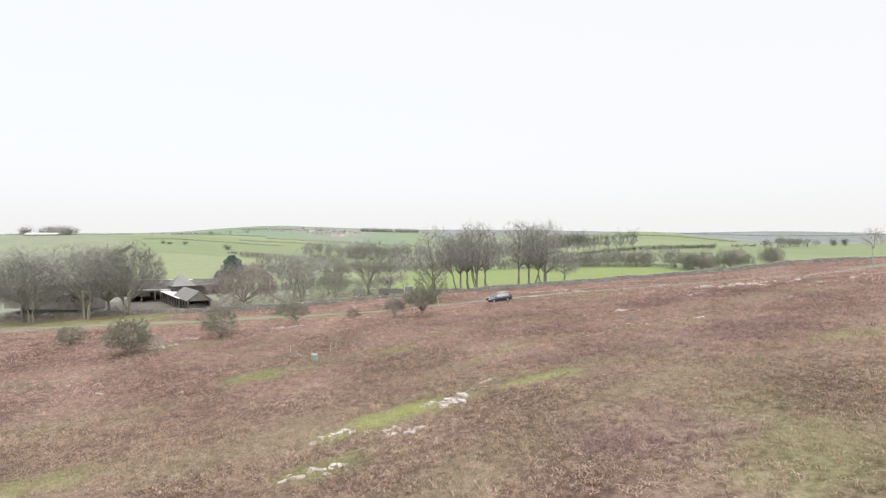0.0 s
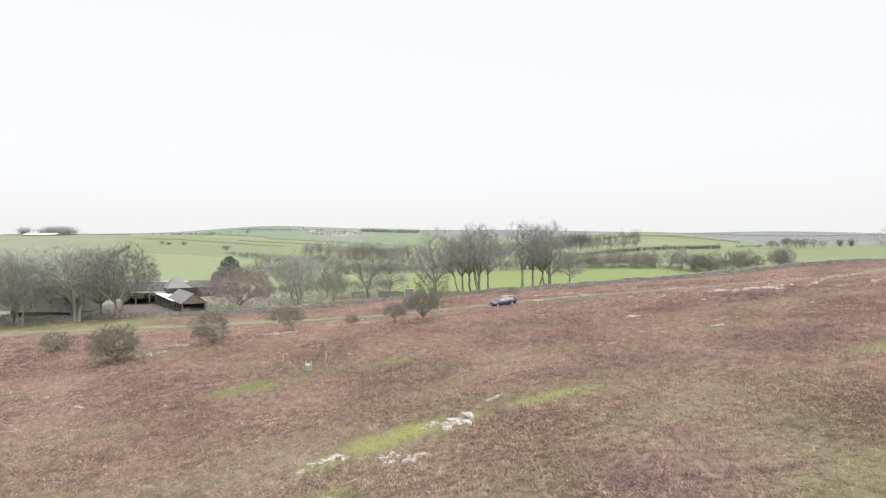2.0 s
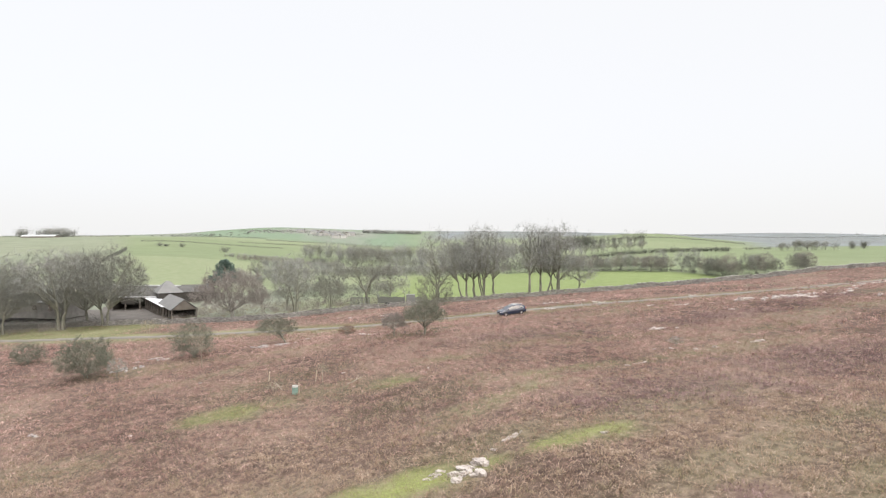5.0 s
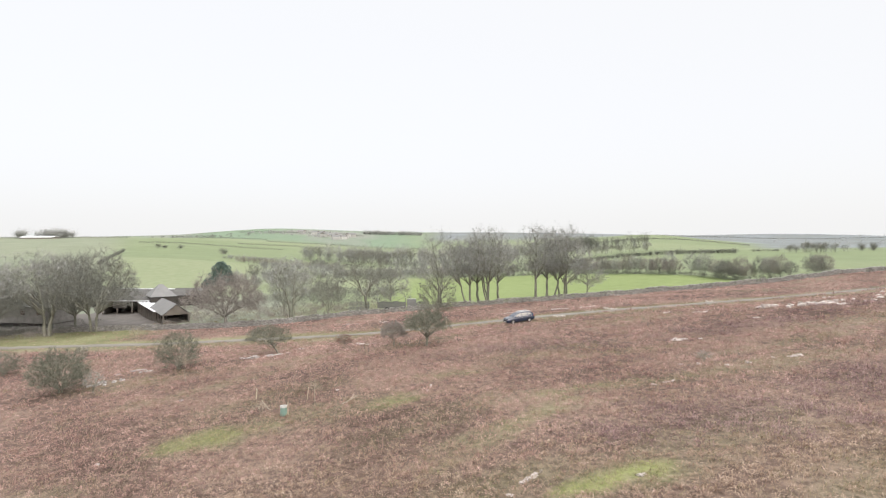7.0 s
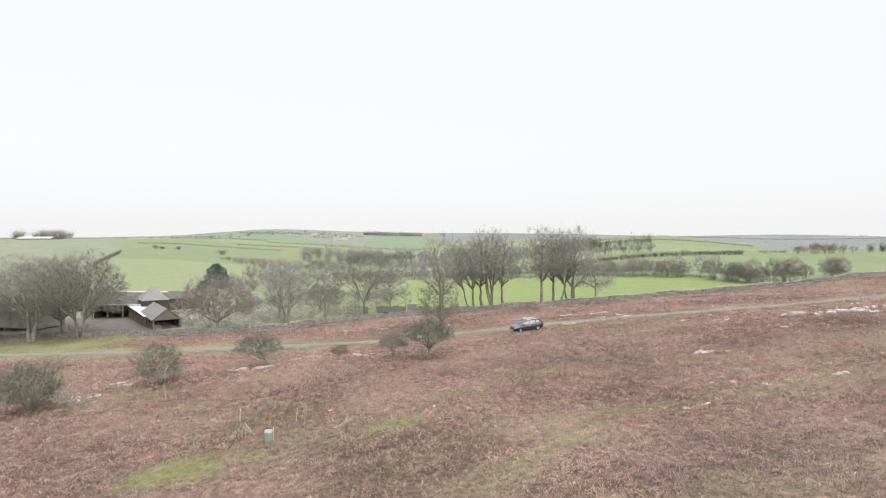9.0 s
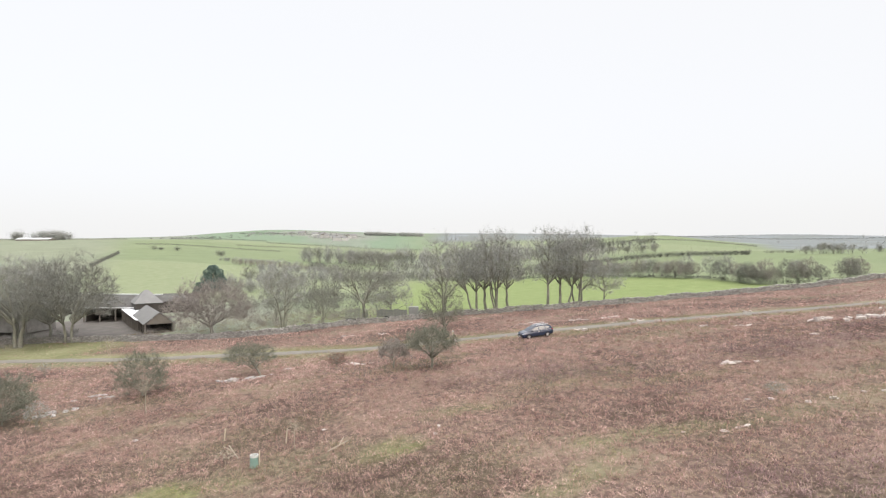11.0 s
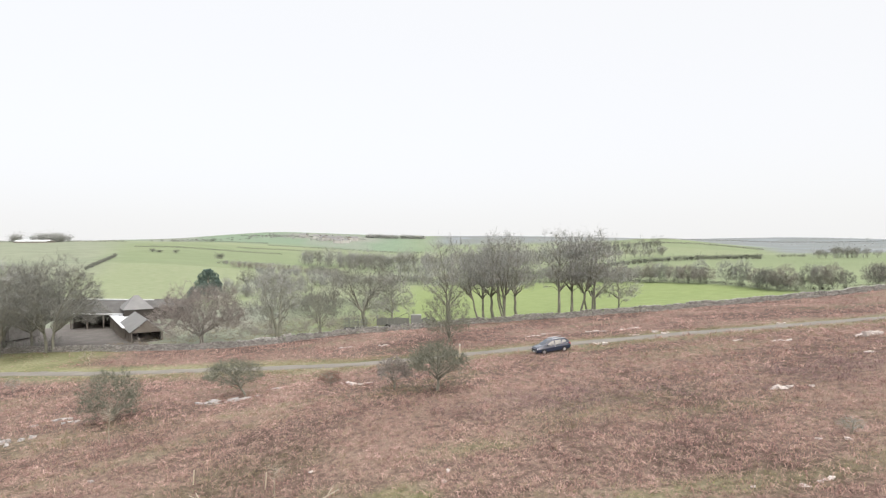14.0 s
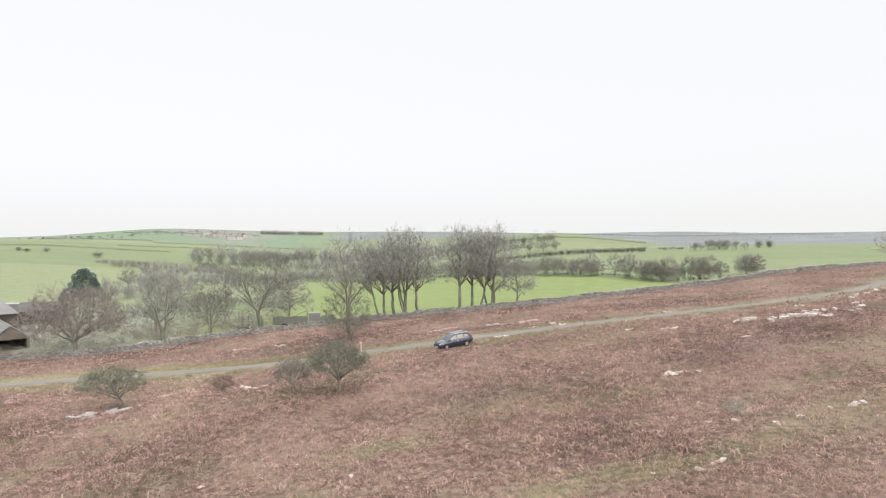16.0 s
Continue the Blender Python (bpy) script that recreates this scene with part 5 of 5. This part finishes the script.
scrub_a = tree("scrub_bush", spot(view_x(690, 268), 268), "grey bare scrub along a valley hedge", "bush", "valley trees", sides=3, seed=115, tall=4.6, crown=3.1, kids=(16, 6, 5), bole=0.05, forks=3, girth=0.026, mid=0.5, low=-0.7, twig=0.028)
vg = random.Random(41)
for a, b, gap, kinds, k in (((540, 402), (905, 425), 6.5, (far_a, far_b), .95), ((585, 415), (760, 440), 9, (far_a, far_b), 1.0), ((600, 262), (760, 275), 3.6, (scrub_a,), 1.0), ((440, 232), (600, 262), 3.8, (scrub_a, far_b), .75),
                            ((760, 290), (880, 300), 4.2, (scrub_a,), 1.1), ((430, 205), (560, 225), 4.5, (scrub_a,), .9), ((545, 350), (600, 352), 3, (scrub_a,), .8), ((700, 330), (900, 350), 7, (far_b, scrub_a), .8), ((860, 380), (985, 400), 6, (far_a, far_b), .9), ((1020, 335), (1128, 333), 2.6, (far_a, far_b), .55), ((1343, 268), (1432, 268), 1.6, (far_a, far_b), .42), ((403, 352), (540, 362), 2.6, (scrub_a,), .5), ((470, 165), (610, 185), 5, (scrub_a,), .8)):
    x0, x1 = view_x(*a), view_x(*b)
    m_n = int(math.hypot(x1 - x0, b[1] - a[1]) / gap)
    for i in range(m_n):
        f = (i + vg.random() * .7) / m_n
        copy_at(vg.choice(kinds), x0 + (x1 - x0) * f, a[1] + (b[1] - a[1]) * f + vg.gauss(0, 2), vg.uniform(0, 360), k * vg.uniform(.75, 1.15), vg.uniform(.85, 1.1))
for k, (a, b, gap, sz, tl, th) in enumerate((((540, 402), (905, 425), 5, 4, 8, .05), ((585, 415), (760, 440), 6, 4, 9, .06), ((600, 262), (760, 275), 2.6, 2.6, 4, .03), ((440, 232), (600, 262), 3, 2.6, 4.6, .03),
                                            ((700, 330), (900, 350), 4, 3.4, 6, .045), ((860, 380), (985, 400), 4.5, 3.6, 8, .05), ((430, 205), (560, 225), 3, 2.4, 3.6, .025), ((1000, 335), (1128, 333), 2.4, 2.2, 5, .04), ((1343, 268), (1432, 268), 1.6, 1.6, 3.4, .03), ((403, 352), (540, 362), 1.6, 1.8, 2.2, .035), ((470, 300), (600, 310), 2.6, 2.2, 3.4, .035))):
    brush("valley_brush", along([(view_x(*a), a[1]), (view_x(*b), b[1])], gap, 1.2, 80 + k), M_TWIG, "grey bare undergrowth among valley trees", 260 if gap > 2.5 else 70, sz, tl, th * 1.25, 90 + k, "scrub")
for k, (pts, hgt, lab) in enumerate((([(250, 500), (500, 540)], 1.0, "thin dark hedge across the hill fields"), ([(420, 640), (600, 680)], 1.2, "thin dark hedge across the hill fields"), ([(470, 850), (740, 900)], 1.6, "dark hedge below the far hill"),
                                     ([(300, 900), (470, 930)], 1.6, "dark hedge on the far hill"), ([(0, 640), (230, 660)], 1.4, "dark hedge along the hill crest"), ([(1000, 520), (1300, 540)], 1.2, "thin dark hedge across far pasture"), 
                                     ([(420, 1250), (640, 1290)], 2.5, "dark hedge on the far hillside"), ([(1150, 1950), (1700, 1850)], 3, "dark hedge on the distant fell"))):
    brush("hedge", along([(view_x(*q), q[1]) for q in pts], max(.8, hgt * .8), .3, 50 + k), M_HEDGE, lab, 18, hgt * 1.2, hgt * 1.2, hgt * .09, 60 + k, trunk=False)
brush("hedge", along([(view_x(425, 335), 335), (view_x(540, 328), 328), (view_x(612, 332), 332)], 1.0, .4, 12), M_TWIG_RED, "thick brown hedge along the valley field", 60, 1.6, 2.6, .05, 12)
brush("hedge", along([(-162, 295), (-202, 390)], 1.3, .3, 13), M_HEDGE, "dark hedge climbing the green hill", 40, .9, 1.5, .07, 13)
brush("far_wood", along([(view_x(280, 430), 430), (view_x(345, 430), 430)], 7, 1, 14), M_HEDGE, "scattered dark gorse on the hill", 90, 2.4, 2.0, .16, 14, "bush")
brush("far_wood", within(-73, -67, 330, 334, 6, 22), M_HEDGE, "dark thorn clump at the hedge end", 110, 2.8, 4.2, .06, 22, "bush")
brush("far_wood", within(view_x(384, 400), view_x(402, 400), 398, 404, 4, 15), M_HEDGE, "dark thorn clump on the hill field", 110, 3.0, 2.6, .06, 15, "bush")
brush("far_wood", within(view_x(640, 1395), view_x(740, 1395), 1385, 1410, 110, 16), M_TWIG, "far plantation on the skyline", 90, 7, 6.5, .2, 16, "wood")
brush("far_wood", within(view_x(35, 625), view_x(95, 625), 640, 665, 40, 17), M_TWIG, "far bare trees by a hilltop barn", 150, 5, 7.6, .09, 17, "wood")
brush("far_wood", within(view_x(2, 625), view_x(22, 625), 640, 650, 7, 18), M_TWIG, "far bare trees on the skyline", 120, 5, 7.6, .11, 18, "wood")
brush("far_wood", within(view_x(430, 1200), view_x(620, 1200), 1150, 1350, 60, 19), M_TWIG, "scattered grey trees on the far hillside", 60, 5, 4, .22, 19, "wood")
brush("far_wood", within(view_x(270, 1000), view_x(400, 1000), 960, 1200, 40, 20), M_TWIG_GREEN, "scattered gorse and thorn on the far hill", 60, 3.5, 2, .2, 20, "bush")
brush("far_wood", within(view_x(1180, 1700), view_x(1800, 1700), 1300, 2300, 160, 21), M_TWIG, "scattered far trees and hedges on the distant fell", 40, 5, 3, .2, 21, "wood")
far_barn = gabled(pose(view_x(98, 628), 628, on(view_x(98, 628), 628), 0, 0, 88), "far_barn", "far hilltop barn with pale sheet roof", 34, 12, 1.3, 2.5, M_SHEET, M_TIMBER, open_sides=False, group="far buildings")
for i, (px, yy0) in enumerate(((590, 1200), (600, 1230), (575, 1210), (612, 1240), (560, 1190), (548, 1230), (583, 1130), (597, 1150), (607, 1180), (569, 1250), (535, 1270), (624, 1260))):
    hx = view_x(px, yy0)
    fh = gabled(pose(hx, yy0, on(hx, yy0), 0, 0, 70 + 37 * i), "far_house", "small far pale-walled house on the hillside", 14, 9, 5, 8, M_SLATE, M_FARWALL, open_sides=False, group="far buildings")
    fh["category"] = "house"


# ---- bracken and grass, thickest near the flight ----
def scatter(seed, x0, x1, y0, y1, density):
    rg = np.random.default_rng(seed)
    n = int((x1 - x0) * (y1 - y0) * density)
    return rg.uniform(x0, x1, n), rg.uniform(y0, y1, n), rg


def fronds(x, y, rg, per, size, tall, width, flat):
    """Clumps of arching, tapering fronds: a bent blade each."""
    n = len(x)
    z = height(x, y)
    az = rg.uniform(0, 6.283, (n, per))
    sc = (rg.uniform(.6, 1.25, (n, 1)) * rg.uniform(.6, 1.25, (n, per)))
    out = np.stack([np.cos(az), np.sin(az), np.zeros_like(az)], -1)
    side = np.stack([-np.sin(az), np.cos(az), np.zeros_like(az)], -1)
    base = np.stack([x, y, z - .02], -1)[:, None, :] + rg.normal(size=(n, per, 3)) * (.2, .2, 0)
    up = np.array((0, 0, 1.0))
    lift = rg.uniform(.3, 1.25, (n, per, 1)) * tall * (0.6 + 0.7 * clumps(x, y))[:, None, None]
    mid = base + out * (size * .45 * sc)[..., None] + up * lift * sc[..., None]
    tip = base + out * (size * sc)[..., None] + up * lift * sc[..., None] * rg.uniform(flat - .5, flat + .5, (n, per, 1))
    w = (width * sc)[..., None] * side
    skew = rg.normal(size=(n, per, 1)) * .4
    v = np.stack([base, mid + w + up * w[..., :1] * skew, mid - w, tip], 2)
    v = v.reshape(-1, 3)
    k = np.arange(n * per) * 4
    return v, np.concatenate([np.stack([k, k + 1, k + 2], 1), np.stack([k + 2, k + 1, k + 3], 1)])


def plant(name, zones, mat, label, category, wants, seed, size, tall, flat):
    vs, fs, off = [], [], 0
    for i, (x0, x1, y0, y1, dn, per, width) in enumerate(zones):
        x, y, rg = scatter(seed + i, x0, x1, y0, y1, dn)
        p = wants(x, y) * (np.abs(y - road_y(x)) > 1.5) * (y < wall_y(x) - .3)
        keep = rg.random(len(x)) < p
        v, f = fronds(x[keep], y[keep], rg, per, size, tall, width, flat)
        vs.append(v)
        fs.append(f + off)
        off += len(v)
    ob = link(name, np.concatenate(vs), np.concatenate(fs), mat)
    return tagged(ob, label, category, kind="stuff")


# dark mauve stands of bracken: x, y, half length, half width, turn
MAUVE = ((15.8, 46.5, 7.5, 4.0, 10), (27, 52, 8, 4, 20), (12, 28, 5, 3, 15), (30, 76, 9, 3, 10), (8, 71, 8, 2.4, 12), (46, 84, 10, 3, 10))


def mauve(x, y):
    m = np.zeros_like(x)
    for a, b, r1, r2, turn in MAUVE:
        c, s = math.cos(radians(turn)), math.sin(radians(turn))
        q = np.hypot(((x - a) * c + (y - b) * s) / r1, ((y - b) * c - (x - a) * s) / r2)
        m = np.maximum(m, step(-q - 0.3 * np.sin(1.1 * x + 0.7 * y) - 0.2 * np.sin(2.3 * y - x), -1.3, -0.5))
    return m


def bare(x, y):
    lu, du = cover(x, y)
    return np.clip(1 - 1.3 * lu - 0.6 * du, 0, 1) * (0.62 + 0.38 * clumps(x, y))


def clumps(x, y):
    """Tussocks about a stride across with trodden gaps between, 0 to 1."""
    a = np.sin(4.1 * x + 1.9 * np.sin(1.7 * y) + 0.8 * y) * np.sin(4.6 * y + 2.1 * np.sin(1.4 * x) - 0.9 * x)
    b = np.sin(1.9 * x - 1.1 * y + 1.5 * np.sin(0.8 * y)) * np.sin(1.6 * y + 0.7 * x + 1.8 * np.sin(0.9 * x))
    return step(0.6 * a + 0.5 * b, -0.45, 0.35)


def rusty(x, y):
    return 1 - step(y + 3 * np.sin(0.3 * x), 36, 56)


ZONES = ((-32, 36, 23, 45, 15, 11, .0112), (-30, 34, 45, 75, 13, 9, .0125), (-58, -30, 45, 75, 6, 8, .019), (34, 60, 45, 75, 6, 8, .019),
         (-45, 50, 75, 100, 7.5, 8, .021), (-75, -45, 75, 100, 4.5, 7, .03), (50, 80, 75, 100, 4.5, 7, .03), (-92, 100, 100, 136, 4.0, 6, .03), (4, 34, 13, 23, 10.0, 9, .014))
plant("bracken", [ZONES[0], ZONES[1], ZONES[2], ZONES[3], ZONES[8]], M_FROND_RUST, "dead rust-brown bracken covering the common", "bracken",
      lambda x, y: bare(x, y) * rusty(x, y) * (1 - .85 * mauve(x, y)), 200, .27, .13, .75)
plant("bracken", ZONES, M_FROND, "dead reddish bracken covering the common", "bracken",
      lambda x, y: bare(x, y) * (1 - rusty(x, y)) * (1 - .85 * mauve(x, y)), 230, .29, .14, .75)
plant("bracken", [ZONES[0], ZONES[1], ZONES[3], ZONES[4]], M_FROND_MAUVE, "collapsed mauve-brown bracken in dense stands", "bracken",
      lambda x, y: bare(x, y) * mauve(x, y), 245, .3, .18, .7)
# taller growth along the lane's lower side, placed to hide it from the camera
plant("tall_bracken", [(6, 90, 86, 112, 9, 7, .028)], M_FROND, "taller dead bracken along the edge of the lane", "bracken",
      lambda x, y: np.clip(1 - np.abs(road_y(x) - 1.85 - y) / .5, 0, 1) * (.65 + .35 * np.sin(.9 * x)) * ((x < 8) | (x > 19)), 260, .34, .26, .9)
plant("rough_grass", [(a, b, c, d, k * .85, n, w * .85) for a, b, c, d, k, n, w in ZONES[:5] + ZONES[8:]], M_TUFT, "tufts of dull yellow-green grass among bracken", "grass",
      lambda x, y: np.clip(cover(x, y)[1] * 1.0 + .16 - cover(x, y)[0] * .7, 0, 1), 300, .2, .13, 1.0)
plant("straw", [(-32, 36, 23, 45, 7.0, 5, .006), (-30, 34, 45, 75, 6.0, 5, .007), (-45, 50, 75, 100, 1.8, 4, .011)], M_STRAW, "bleached stalks standing through dead bracken", "grass",
      lambda x, y: np.clip(.8 - cover(x, y)[0], 0, 1), 500, .24, .17, .9)
plant("turf", [(-30, 34, 14, 70, 22.0, 9, .009)], M_TURF, "bright green cropped turf round limestone", "grass", lambda x, y: cover(x, y)[0] * 1.1, 400, .12, .06, 1.0)

# from plan units to metres
for ob in list(scene.objects):
    if ob.parent is None and ob.type in ("MESH", "EMPTY"):
        ob.matrix_basis = Matrix.Scale(UNIT, 4) @ ob.matrix_basis
